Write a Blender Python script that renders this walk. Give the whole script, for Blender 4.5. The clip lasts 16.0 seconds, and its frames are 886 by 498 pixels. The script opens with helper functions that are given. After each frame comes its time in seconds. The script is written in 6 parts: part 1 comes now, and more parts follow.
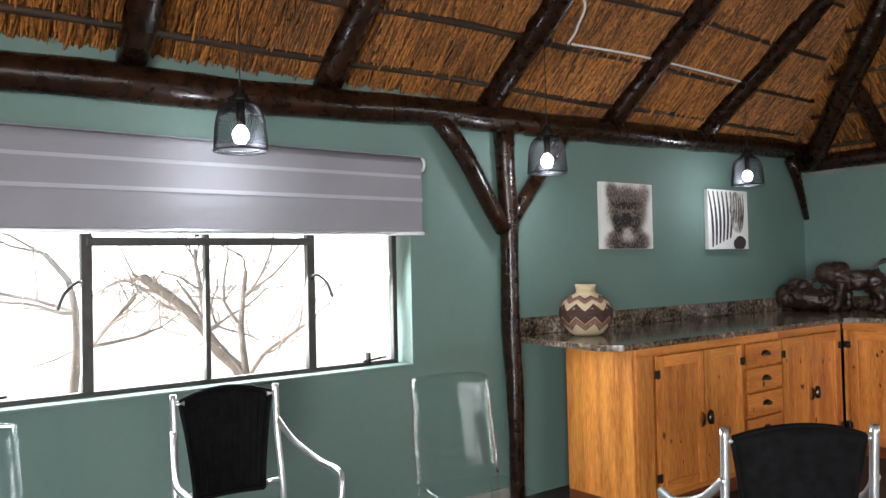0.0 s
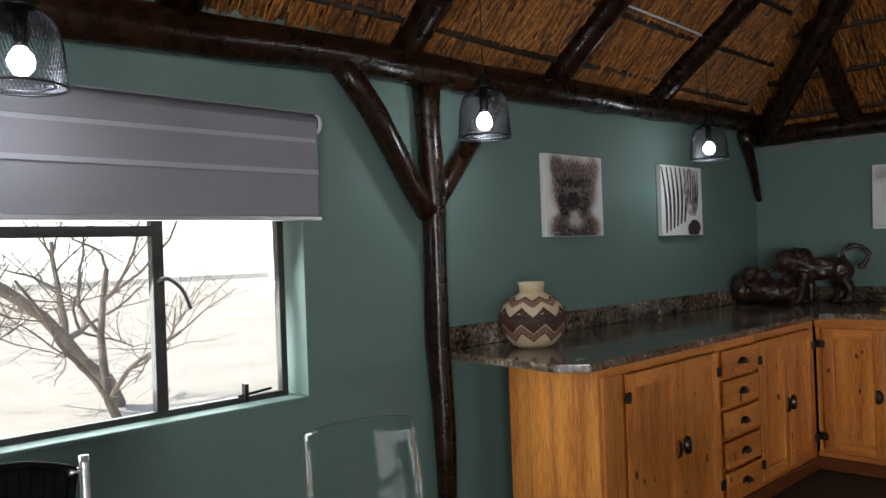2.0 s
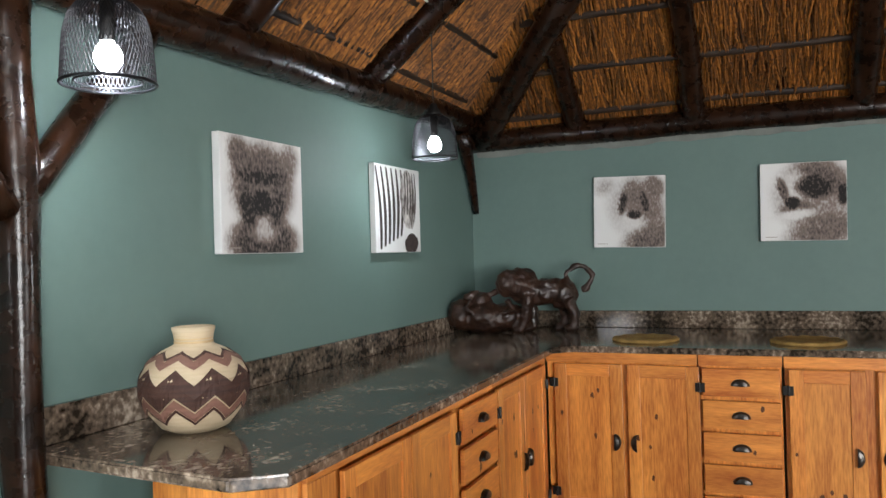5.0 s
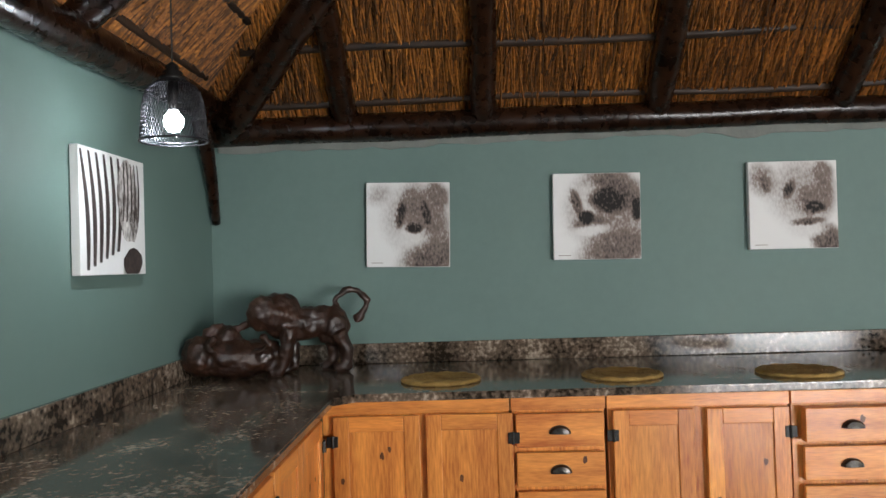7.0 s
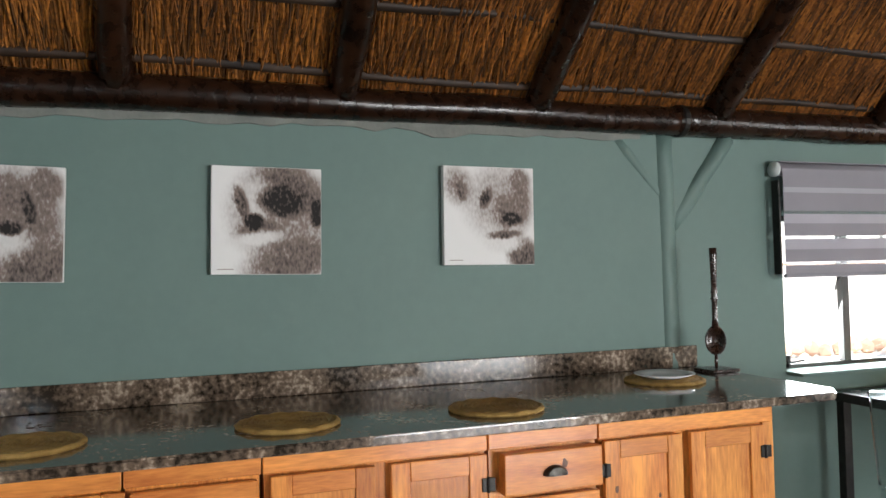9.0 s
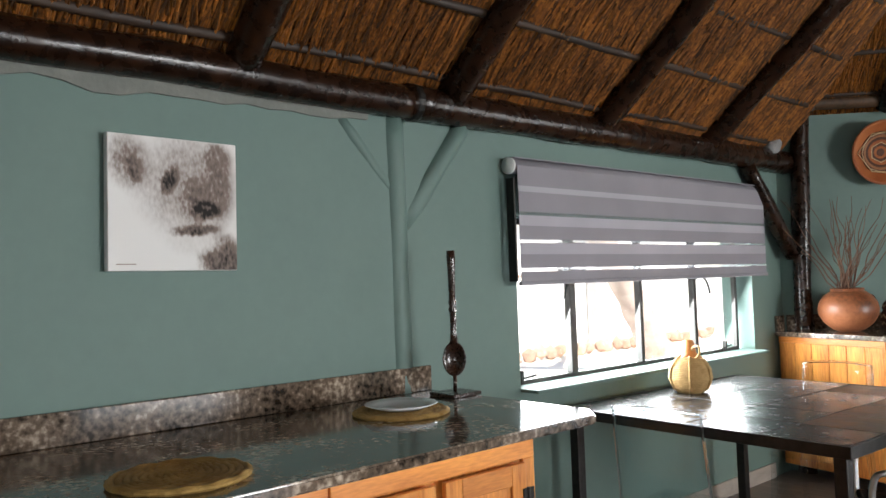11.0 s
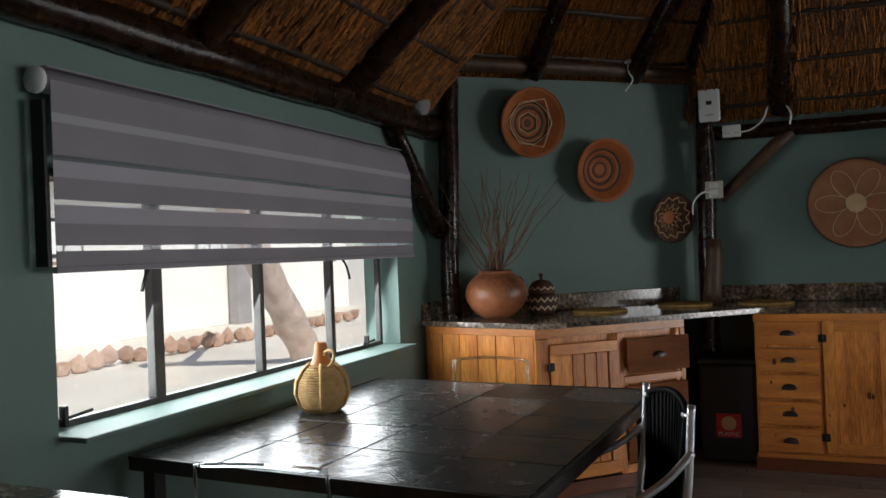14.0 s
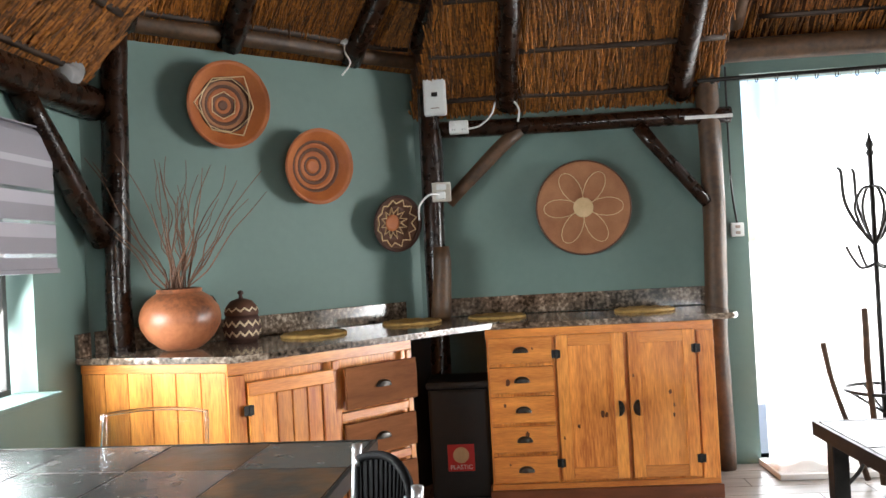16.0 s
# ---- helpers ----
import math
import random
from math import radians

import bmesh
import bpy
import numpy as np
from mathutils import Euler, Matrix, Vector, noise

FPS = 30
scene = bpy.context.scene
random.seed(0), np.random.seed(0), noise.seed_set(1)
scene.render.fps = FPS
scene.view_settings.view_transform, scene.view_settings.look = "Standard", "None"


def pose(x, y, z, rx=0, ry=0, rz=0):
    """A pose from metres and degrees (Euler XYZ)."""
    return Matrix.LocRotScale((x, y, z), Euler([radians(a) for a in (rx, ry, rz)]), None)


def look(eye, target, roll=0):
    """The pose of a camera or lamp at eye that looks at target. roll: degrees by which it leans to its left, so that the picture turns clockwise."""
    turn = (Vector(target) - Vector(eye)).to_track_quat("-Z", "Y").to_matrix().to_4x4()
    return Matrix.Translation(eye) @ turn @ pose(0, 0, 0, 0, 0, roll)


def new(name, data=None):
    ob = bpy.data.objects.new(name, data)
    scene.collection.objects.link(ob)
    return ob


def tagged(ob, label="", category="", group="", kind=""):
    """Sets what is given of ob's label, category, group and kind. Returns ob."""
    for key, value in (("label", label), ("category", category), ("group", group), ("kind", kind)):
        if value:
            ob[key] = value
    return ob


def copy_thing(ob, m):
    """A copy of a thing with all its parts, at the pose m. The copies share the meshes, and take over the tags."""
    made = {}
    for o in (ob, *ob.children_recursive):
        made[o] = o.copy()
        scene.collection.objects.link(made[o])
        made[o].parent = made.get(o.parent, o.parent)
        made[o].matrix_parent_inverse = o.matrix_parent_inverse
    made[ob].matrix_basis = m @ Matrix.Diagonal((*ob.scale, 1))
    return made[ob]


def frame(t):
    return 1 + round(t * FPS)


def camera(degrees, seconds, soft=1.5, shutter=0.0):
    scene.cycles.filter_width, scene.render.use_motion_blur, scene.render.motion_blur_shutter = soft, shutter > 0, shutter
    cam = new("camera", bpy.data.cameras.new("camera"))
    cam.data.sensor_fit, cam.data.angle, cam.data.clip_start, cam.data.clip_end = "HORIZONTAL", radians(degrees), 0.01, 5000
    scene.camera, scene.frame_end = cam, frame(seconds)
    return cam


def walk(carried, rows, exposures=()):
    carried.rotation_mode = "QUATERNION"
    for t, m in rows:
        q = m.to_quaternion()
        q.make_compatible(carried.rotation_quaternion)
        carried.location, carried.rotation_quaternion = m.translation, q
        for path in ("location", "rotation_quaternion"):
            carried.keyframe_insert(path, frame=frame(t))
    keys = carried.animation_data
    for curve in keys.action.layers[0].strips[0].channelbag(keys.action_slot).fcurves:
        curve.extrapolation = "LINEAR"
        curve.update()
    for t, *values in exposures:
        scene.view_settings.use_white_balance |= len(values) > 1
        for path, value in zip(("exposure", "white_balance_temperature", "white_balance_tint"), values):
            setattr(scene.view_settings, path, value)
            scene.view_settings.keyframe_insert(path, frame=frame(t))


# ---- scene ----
cam = camera(59.2, 16.0)
PATH = [
    (0, (-0.65, 0.023, 1.384), (0.566, 1.611, 1.426), -1.3),
    (0.5, (-0.51, 0.251, 1.409), (0.669, 1.866, 1.445), -1.4),
    (1, (-0.358, 0.481, 1.422), (0.888, 2.045, 1.458), -2.0),
    (1.5, (-0.206, 0.68, 1.41), (1.139, 2.16, 1.416), -1.8),
    (2, (0.001, 0.88, 1.41), (1.402, 2.308, 1.416), -2.1),
    (2.5, (0.172, 1.027, 1.424), (1.634, 2.392, 1.435), -1.5),
    (3, (0.311, 1.182, 1.428), (1.905, 2.39, 1.465), -2.1),
    (3.5, (0.433, 1.294, 1.421), (2.113, 2.379, 1.459), -2.0),
    (4, (0.619, 1.406, 1.414), (2.343, 2.418, 1.455), -2.5),
    (4.5, (0.81, 1.497, 1.418), (2.574, 2.439, 1.456), -2.5),
    (4.7, (0.884, 1.531, 1.43), (2.68, 2.41, 1.459), -2.1),
    (6.8, (1.746, 2.104, 1.471), (3.74, 2.254, 1.482), -1.8),
    (7, (1.835, 2.098, 1.459), (3.833, 2.166, 1.498), -1.8),
    (7.5, (2.043, 2.101, 1.448), (4.037, 1.957, 1.493), -2.5),
    (8, (2.248, 2.068, 1.443), (4.215, 1.71, 1.478), -2.1),
    (8.5, (2.435, 1.958, 1.441), (4.374, 1.472, 1.496), -1.7),
    (9, (2.597, 1.841, 1.442), (4.479, 1.168, 1.508), -1.3),
    (9.2, (2.667, 1.8, 1.432), (4.516, 1.041, 1.508), -1.5),
    (11.3, (3.365, 1.429, 1.409), (4.779, 0.017, 1.493), -2.0),
    (11.5, (3.396, 1.363, 1.407), (4.749, -0.108, 1.491), -2.1),
    (12, (3.532, 1.194, 1.412), (4.733, -0.403, 1.494), -2.7),
    (12.5, (3.629, 1.056, 1.411), (4.709, -0.626, 1.468), -2.6),
    (13, (3.692, 0.885, 1.4), (4.709, -0.836, 1.456), -2.5),
    (13.5, (3.778, 0.67, 1.383), (4.703, -1.103, 1.406), -3.4),
    (14, (3.868, 0.457, 1.4), (4.658, -1.38, 1.41), -2.3),
    (14.5, (3.958, 0.246, 1.389), (4.535, -1.669, 1.389), -3.6),
    (15, (3.993, 0.031, 1.37), (4.37, -1.933, 1.374), -3.6),
    (15.5, (3.979, -0.198, 1.374), (4.27, -2.177, 1.396), -3.7),
    (16, (3.944, -0.416, 1.371), (4.079, -2.411, 1.387), -3.1),
]
walk(cam, [(t, look(eye, target, roll)) for t, eye, target, roll in PATH], exposures=[(0.0, 0.90), (0.5, 0.40), (1.0, 0.25), (1.5, -0.10), (2.5, -0.10), (3.0, 0.15), (3.5, 0.60), (4.5, 1.20), (7.0, 1.20), (8.0, 1.50), (8.5, 1.55), (9.0, 1.25), (11.5, 1.10), (12.0, 0.60), (12.5, 0.00), (13.5, -0.40), (14.0, -0.40), (14.5, 0.00), (15.0, 0.65), (16.0, 1.60)])


# ---- light and sky ----
world = bpy.data.worlds.new("sky")
scene.world = world
world.use_nodes = True
wn = world.node_tree
sky = wn.nodes.new("ShaderNodeTexSky")
sky.sky_type = 'NISHITA'
sky.sun_disc = False
sky.sun_elevation = radians(46)
sky.sun_rotation = radians(-63)
wn.links.new(sky.outputs[0], wn.nodes["Background"].inputs[0])
wn.nodes["Background"].inputs[1].default_value = 0.15


def lamp(name, kind, energy, m, color=(1, 1, 1), **settings):
    data = bpy.data.lights.new(name, kind)
    data.energy, data.color = energy, color
    if kind == 'AREA':
        data.shape, data.size, data.size_y = 'RECTANGLE', settings["w"], settings["h"]
    if kind == 'SUN':
        data.angle = radians(settings["angle"])
    if kind == 'POINT':
        data.shadow_soft_size = settings["r"]
    ob = new(name, data)
    ob.matrix_world = m
    return ob


lamp("sun", 'SUN', 5.0, look((0, 0, 14), (12.0, -6.0, 0)), (1.0, 0.95, 0.88), angle=0.5)
lamp("window_light_north", 'AREA', 32, look((0.70, 3.60, 1.22), (0.70, 1.2, 0.0)), (0.93, 0.97, 1.0), w=1.95, h=0.68)
lamp("window_light_east", 'AREA', 40, look((6.04, -2.42, 1.12), (4.0, -2.42, 0.1)), (0.93, 0.97, 1.0), w=2.2, h=0.5)
lamp("door_light_south", 'AREA', 56, look((1.4, -5.42, 1.2), (1.6, -2.5, 0.0)), (0.97, 0.985, 1.0), w=2.2, h=2.2)

lamp("door_light_west", 'AREA', 290, look((-4.3, -3.0, 1.1), (0.0, 0.6, -0.9)), (0.97, 0.985, 1.0), w=3.1, h=2.0)

# ---- materials ----


def mat(name, c1, c2, scale=6.0, rough=0.6, metal=0.0, bump=0.0, stretch=(1, 1, 1), fine=0.25, c3=None, spec=0.5, contrast=(0.3, 0.7), coat=0.0, vary=0.0, bscale=None, alpha=1.0):
    """Two noises, broad and fine, mix the colours; the fine one also gives relief."""
    m = bpy.data.materials.new(name)
    m.use_nodes = True
    nt = m.node_tree
    n, l = nt.nodes, nt.links
    b = n["Principled BSDF"]
    tc = n.new("ShaderNodeTexCoord")
    mp = n.new("ShaderNodeMapping")
    mp.inputs["Scale"].default_value = stretch
    l.new(tc.outputs["Object"], mp.inputs["Vector"])
    vec = mp.outputs[0]
    oi = n.new("ShaderNodeObjectInfo")
    if vary:
        sh = n.new("ShaderNodeVectorMath")
        sh.operation = 'MULTIPLY_ADD'
        comb = n.new("ShaderNodeCombineXYZ")
        for i in range(3):
            l.new(oi.outputs["Random"], comb.inputs[i])
        sh.inputs[1].default_value = (37.0, 53.0, 71.0)
        l.new(comb.outputs[0], sh.inputs[0])
        l.new(vec, sh.inputs[2])
        vec = sh.outputs[0]
    n1 = n.new("ShaderNodeTexNoise")
    n1.inputs["Scale"].default_value, n1.inputs["Detail"].default_value = scale, 5
    n2 = n.new("ShaderNodeTexNoise")
    n2.inputs["Scale"].default_value, n2.inputs["Detail"].default_value = bscale or scale * 9, 6
    l.new(vec, n1.inputs["Vector"])
    l.new(vec, n2.inputs["Vector"])
    mx = n.new("ShaderNodeMix")
    mx.inputs[0].default_value = fine
    l.new(n1.outputs[0], mx.inputs[2])
    l.new(n2.outputs[0], mx.inputs[3])
    r = n.new("ShaderNodeValToRGB")
    e = r.color_ramp.elements
    e[0].position, e[1].position = contrast
    e[0].color, e[1].color = (*c1, 1), (*c2, 1)
    if c3:
        k = r.color_ramp.elements.new((contrast[0] + contrast[1]) / 2)
        k.color = (*c3, 1)
    l.new(mx.outputs[0], r.inputs[0])
    col = r.outputs[0]
    if vary:
        hs = n.new("ShaderNodeHueSaturation")
        mr = n.new("ShaderNodeMapRange")
        mr.inputs["To Min"].default_value, mr.inputs["To Max"].default_value = 1 - vary, 1 + vary
        l.new(oi.outputs["Random"], mr.inputs[0])
        l.new(mr.outputs[0], hs.inputs["Value"])
        l.new(col, hs.inputs["Color"])
        col = hs.outputs[0]
    l.new(col, b.inputs["Base Color"])
    rr = n.new("ShaderNodeMapRange")
    rr.inputs["To Min"].default_value, rr.inputs["To Max"].default_value = max(0.02, rough - 0.09), min(1, rough + 0.09)
    l.new(n2.outputs[0], rr.inputs[0])
    l.new(rr.outputs[0], b.inputs["Roughness"])
    b.inputs["Metallic"].default_value = metal
    b.inputs["Specular IOR Level"].default_value = spec
    b.inputs["Coat Weight"].default_value = coat
    b.inputs["Coat Roughness"].default_value = 0.12
    if bump:
        bp = n.new("ShaderNodeBump")
        bp.inputs["Strength"].default_value, bp.inputs["Distance"].default_value = bump, 0.01
        l.new(mx.outputs[0], bp.inputs["Height"])
        l.new(bp.outputs[0], b.inputs["Normal"])
    return m


def glass(name, color=(1, 1, 1), rough=0.0, ior=1.45):
    m = bpy.data.materials.new(name)
    m.use_nodes = True
    b = m.node_tree.nodes["Principled BSDF"]
    b.inputs["Base Color"].default_value = (*color, 1)
    b.inputs["Transmission Weight"].default_value = 1
    b.inputs["Roughness"].default_value = rough
    b.inputs["IOR"].default_value = ior
    return m


def sheet(name, ior, color, rough):
    """Thin clear sheet: passes light straight on, with a gloss that grows at a slant."""
    m = bpy.data.materials.new(name)
    m.use_nodes = True
    nt = m.node_tree
    t, g, f, pw, ad, mx = (nt.nodes.new(k) for k in ("ShaderNodeBsdfTransparent", "ShaderNodeBsdfGlossy", "ShaderNodeLayerWeight", "ShaderNodeMath", "ShaderNodeMath", "ShaderNodeMixShader"))
    t.inputs[0].default_value = (*color, 1)
    g.inputs["Roughness"].default_value = rough
    f.inputs["Blend"].default_value = 0.5
    pw.operation, ad.operation = 'POWER', 'MULTIPLY_ADD'
    pw.inputs[1].default_value = 4.0
    ad.inputs[1].default_value, ad.inputs[2].default_value = 0.55, (ior - 1) ** 2 / (ior + 1) ** 2
    nt.links.new(f.outputs["Facing"], pw.inputs[0])
    nt.links.new(pw.outputs[0], ad.inputs[0])
    nt.links.new(ad.outputs[0], mx.inputs[0])
    nt.links.new(t.outputs[0], mx.inputs[1])
    nt.links.new(g.outputs[0], mx.inputs[2])
    nt.links.new(mx.outputs[0], nt.nodes["Material Output"].inputs[0])
    return m


def voile(name, color, clear):
    """Thin cloth that lets light through."""
    m = bpy.data.materials.new(name)
    m.use_nodes = True
    nt = m.node_tree
    t, d, p, a, b, w = (nt.nodes.new(k) for k in ("ShaderNodeBsdfTranslucent", "ShaderNodeBsdfDiffuse", "ShaderNodeBsdfTransparent", "ShaderNodeMixShader", "ShaderNodeMixShader", "ShaderNodeTexNoise"))
    t.inputs[0].default_value = d.inputs[0].default_value = (*color, 1)
    w.inputs["Scale"].default_value = 380
    a.inputs[0].default_value = 0.2
    k = nt.nodes.new("ShaderNodeMath")
    k.operation = 'MULTIPLY'
    k.inputs[1].default_value = clear * 2
    nt.links.new(w.outputs[0], k.inputs[0])
    nt.links.new(t.outputs[0], a.inputs[1])
    nt.links.new(d.outputs[0], a.inputs[2])
    nt.links.new(k.outputs[0], b.inputs[0])
    nt.links.new(a.outputs[0], b.inputs[1])
    nt.links.new(p.outputs[0], b.inputs[2])
    nt.links.new(b.outputs[0], nt.nodes["Material Output"].inputs[0])
    return m


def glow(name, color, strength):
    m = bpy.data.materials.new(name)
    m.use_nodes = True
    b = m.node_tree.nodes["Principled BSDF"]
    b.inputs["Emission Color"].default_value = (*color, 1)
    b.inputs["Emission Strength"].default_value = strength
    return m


PAINT = mat("sage_plaster", (0.118, 0.186, 0.166), (0.148, 0.222, 0.197), 1.3, 0.62, bump=0.06, fine=0.35, bscale=22)
REVEAL = PAINT
FLOOR = mat("floor_plank", (0.13, 0.105, 0.09), (0.26, 0.22, 0.19), 3, 0.32, bump=0.05, stretch=(1, 9, 1), vary=0.2)
GROUT = mat("floor_joint", (0.05, 0.045, 0.04), (0.07, 0.06, 0.055), 20, 0.9)
SKIRT = mat("skirting_tile", (0.30, 0.26, 0.22), (0.45, 0.40, 0.35), 4, 0.4, stretch=(1, 1, 5), vary=0.1)
# thatch bed: shade in the gaps between reeds is put into its dark colour
THATCH = mat("shaded_thatch_bed", (0.014, 0.004, 0.001), (0.09, 0.032, 0.005), 5, 0.85, bump=0.5, fine=0.5, bscale=60)
REED = mat("reed", (0.04, 0.011, 0.0016), (0.42, 0.155, 0.022), 2.0, 0.7, fine=0.6, bscale=55)
LOG = mat("varnished_log", (0.002, 0.001, 0.0007), (0.030, 0.011, 0.0045), 5, 0.28, bump=0.55, fine=0.5, bscale=20, coat=0.15, spec=0.28)
LOG_DRY = mat("dry_log", (0.022, 0.012, 0.006), (0.12, 0.06, 0.026), 5, 0.55, bump=0.3, fine=0.45, bscale=34)
LATH = mat("batten_pole", (0.006, 0.003, 0.002), (0.05, 0.024, 0.011), 5, 0.6, bump=0.3)
PINE = mat("oiled_pine", (0.40, 0.095, 0.017), (0.92, 0.385, 0.082), 2.2, 0.33, bump=0.05, stretch=(5, 5, 0.55), fine=0.42, bscale=26, vary=0.16, coat=0.18, contrast=(0.34, 0.64))
PINE_H = mat("oiled_pine_rail", (0.40, 0.095, 0.017), (0.92, 0.375, 0.078), 2.2, 0.33, bump=0.05, stretch=(0.8, 0.8, 6), fine=0.35, bscale=26, vary=0.12, coat=0.25)
KNOT = mat("pine_knot", (0.07, 0.02, 0.006), (0.16, 0.05, 0.012), 40, 0.4)
PLINTH = mat("stained_plinth", (0.11, 0.03, 0.01), (0.2, 0.06, 0.02), 6, 0.35, stretch=(1, 1, 4))
DARKPINE = mat("drawer_board", (0.13, 0.042, 0.014), (0.27, 0.10, 0.035), 2.5, 0.72, bump=0.06, stretch=(1, 1, 6), vary=0.12, spec=0.15)
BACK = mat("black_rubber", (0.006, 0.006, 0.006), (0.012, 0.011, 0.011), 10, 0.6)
IRON = mat("blackened_iron", (0.012, 0.011, 0.010), (0.03, 0.028, 0.026), 25, 0.42, metal=0.6, bump=0.1)
PULL = mat("antique_pull", (0.02, 0.018, 0.016), (0.10, 0.09, 0.08), 30, 0.3, metal=0.9)
FRAME = mat("dark_steel_frame", (0.018, 0.016, 0.015), (0.05, 0.045, 0.04), 14, 0.45, bump=0.08)
ALU = mat("silver_tube", (0.55, 0.56, 0.58), (0.72, 0.73, 0.75), 12, 0.32, metal=0.85)
BLIND = mat("grey_blind_cloth", (0.235, 0.225, 0.25), (0.29, 0.275, 0.305), 3, 0.75, bump=0.05, bscale=220)
SHEER = voile("sheer_band", (0.92, 0.91, 0.95), 0.85)
BLIND_THIN = mat("pale_blind_cloth", (0.36, 0.35, 0.39), (0.43, 0.41, 0.46), 3, 0.75, bump=0.05, bscale=220)
WHITE = mat("white_plastic", (0.62, 0.62, 0.61), (0.74, 0.78, 0.77), 8, 0.35)
CANVAS = mat("white_canvas", (0.68, 0.67, 0.65), (0.80, 0.79, 0.77), 4, 0.8, bump=0.05, bscale=300)
RATTAN = mat("black_rattan", (0.003, 0.003, 0.003), (0.010, 0.010, 0.011), 30, 0.65, bump=0.3, spec=0.05)
CLEAR = sheet("clear_acrylic", 1.34, (0.95, 0.975, 0.98), 0.02)
ACRYLIC = glass("acrylic_edge", (0.96, 0.98, 1.0), 0.08)
PANE = sheet("window_glass", 1.45, (0.99, 1.0, 0.99), 0.0)
MESH = mat("lamp_wire", (0.02, 0.02, 0.022), (0.05, 0.05, 0.055), 20, 0.35, metal=0.8)
BULB = glow("bulb_glow", (0.86, 0.92, 1.0), 28)
CREAM = mat("cream_grass", (0.52, 0.40, 0.25), (0.68, 0.55, 0.37), 8, 0.7, bump=0.25, stretch=(1, 1, 12))
BROWN = mat("brown_grass", (0.035, 0.014, 0.010), (0.085, 0.035, 0.022), 8, 0.7, bump=0.25, stretch=(1, 1, 12))
DUSKY = mat("dusky_grass", (0.18, 0.085, 0.06), (0.28, 0.14, 0.10), 8, 0.7, bump=0.25, stretch=(1, 1, 12))
BRONZE = mat("carved_dark_wood", (0.007, 0.003, 0.002), (0.055, 0.022, 0.011), 11, 0.38, bump=1.0, coat=0.15)
WOVEN = mat("woven_mat", (0.22, 0.12, 0.025), (0.50, 0.31, 0.09), 18, 0.75, bump=0.5, bscale=120)
CHINA = mat("white_china", (0.72, 0.73, 0.75), (0.8, 0.81, 0.83), 4, 0.15)
SPOON = mat("dark_carved_spoon", (0.012, 0.006, 0.004), (0.05, 0.02, 0.01), 9, 0.28, bump=0.1, coat=0.3)
TERRA = mat("burnished_clay", (0.05, 0.022, 0.014), (0.44, 0.17, 0.08), 5.0, 0.36, fine=0.3, bump=0.08, c3=(0.30, 0.105, 0.045), contrast=(0.28, 0.66))
SMOKE = mat("smoked_clay", (0.03, 0.02, 0.018), (0.10, 0.055, 0.04), 6, 0.4)
ORANGE = mat("orange_coil", (0.25, 0.06, 0.012), (0.44, 0.135, 0.03), 6, 0.6, bump=0.3, bscale=90)
TAN = mat("tan_coil", (0.24, 0.09, 0.035), (0.40, 0.18, 0.08), 6, 0.65, bump=0.3, bscale=90)
UMBER = mat("umber_coil", (0.06, 0.022, 0.01), (0.12, 0.045, 0.02), 6, 0.65, bump=0.3, bscale=90)
STRAW = mat("pale_straw", (0.52, 0.36, 0.18), (0.70, 0.52, 0.30), 7, 0.6, bump=0.3, bscale=80)
GOURD = mat("gourd_skin", (0.46, 0.16, 0.035), (0.60, 0.24, 0.06), 6, 0.4)
ROPE = mat("palm_rope", (0.46, 0.28, 0.10), (0.68, 0.46, 0.20), 30, 0.7, bump=0.5)
TWIG = mat("dry_twig", (0.07, 0.035, 0.02), (0.20, 0.09, 0.045), 12, 0.7)
SLATE = mat("slate_tile", (0.014, 0.016, 0.018), (0.075, 0.07, 0.066), 3.0, 0.25, bump=0.8, fine=0.35, c3=(0.055, 0.05, 0.048), vary=0.3, bscale=16)
RUSTY = mat("rusty_slate_tile", (0.022, 0.020, 0.019), (0.17, 0.08, 0.026), 5.0, 0.36, bump=0.5, fine=0.4, vary=0.25, bscale=18, contrast=(0.44, 0.72))
TJOINT = mat("tile_joint", (0.28, 0.27, 0.25), (0.42, 0.40, 0.37), 20, 0.9)
CURTAIN = mat("sheer_curtain", (0.80, 0.79, 0.77), (0.88, 0.87, 0.85), 3, 0.9)
WIRE_W = mat("white_cable", (0.7, 0.7, 0.68), (0.8, 0.8, 0.78), 9, 0.5)
WIRE_B = mat("black_cable", (0.01, 0.01, 0.01), (0.02, 0.02, 0.02), 9, 0.5)
RED = mat("red_label", (0.45, 0.02, 0.02), (0.55, 0.03, 0.03), 9, 0.5)
SAND = mat("dry_sand", (0.62, 0.57, 0.50), (0.78, 0.73, 0.66), 0.6, 0.95, bump=0.2, bscale=14)
GRASS = mat("dry_grass", (0.36, 0.36, 0.20), (0.56, 0.52, 0.36), 1.5, 0.9)
BARK = mat("grey_bark", (0.22, 0.18, 0.16), (0.40, 0.34, 0.30), 7, 0.9, bump=0.5)
LIME = mat("whitewash", (0.76, 0.75, 0.72), (0.85, 0.84, 0.81), 1, 0.85, bump=0.1)
KERB = mat("kerb_stone", (0.30, 0.18, 0.13), (0.5, 0.34, 0.26), 3, 0.9, bump=0.3, vary=0.2)
MORTAR = mat("rough_mortar", (0.15, 0.16, 0.145), (0.23, 0.235, 0.21), 7, 0.9, bump=0.6)
INK = mat("charcoal_print", (0.012, 0.008, 0.007), (0.075, 0.05, 0.042), 18, 0.8, fine=0.5, bscale=90)
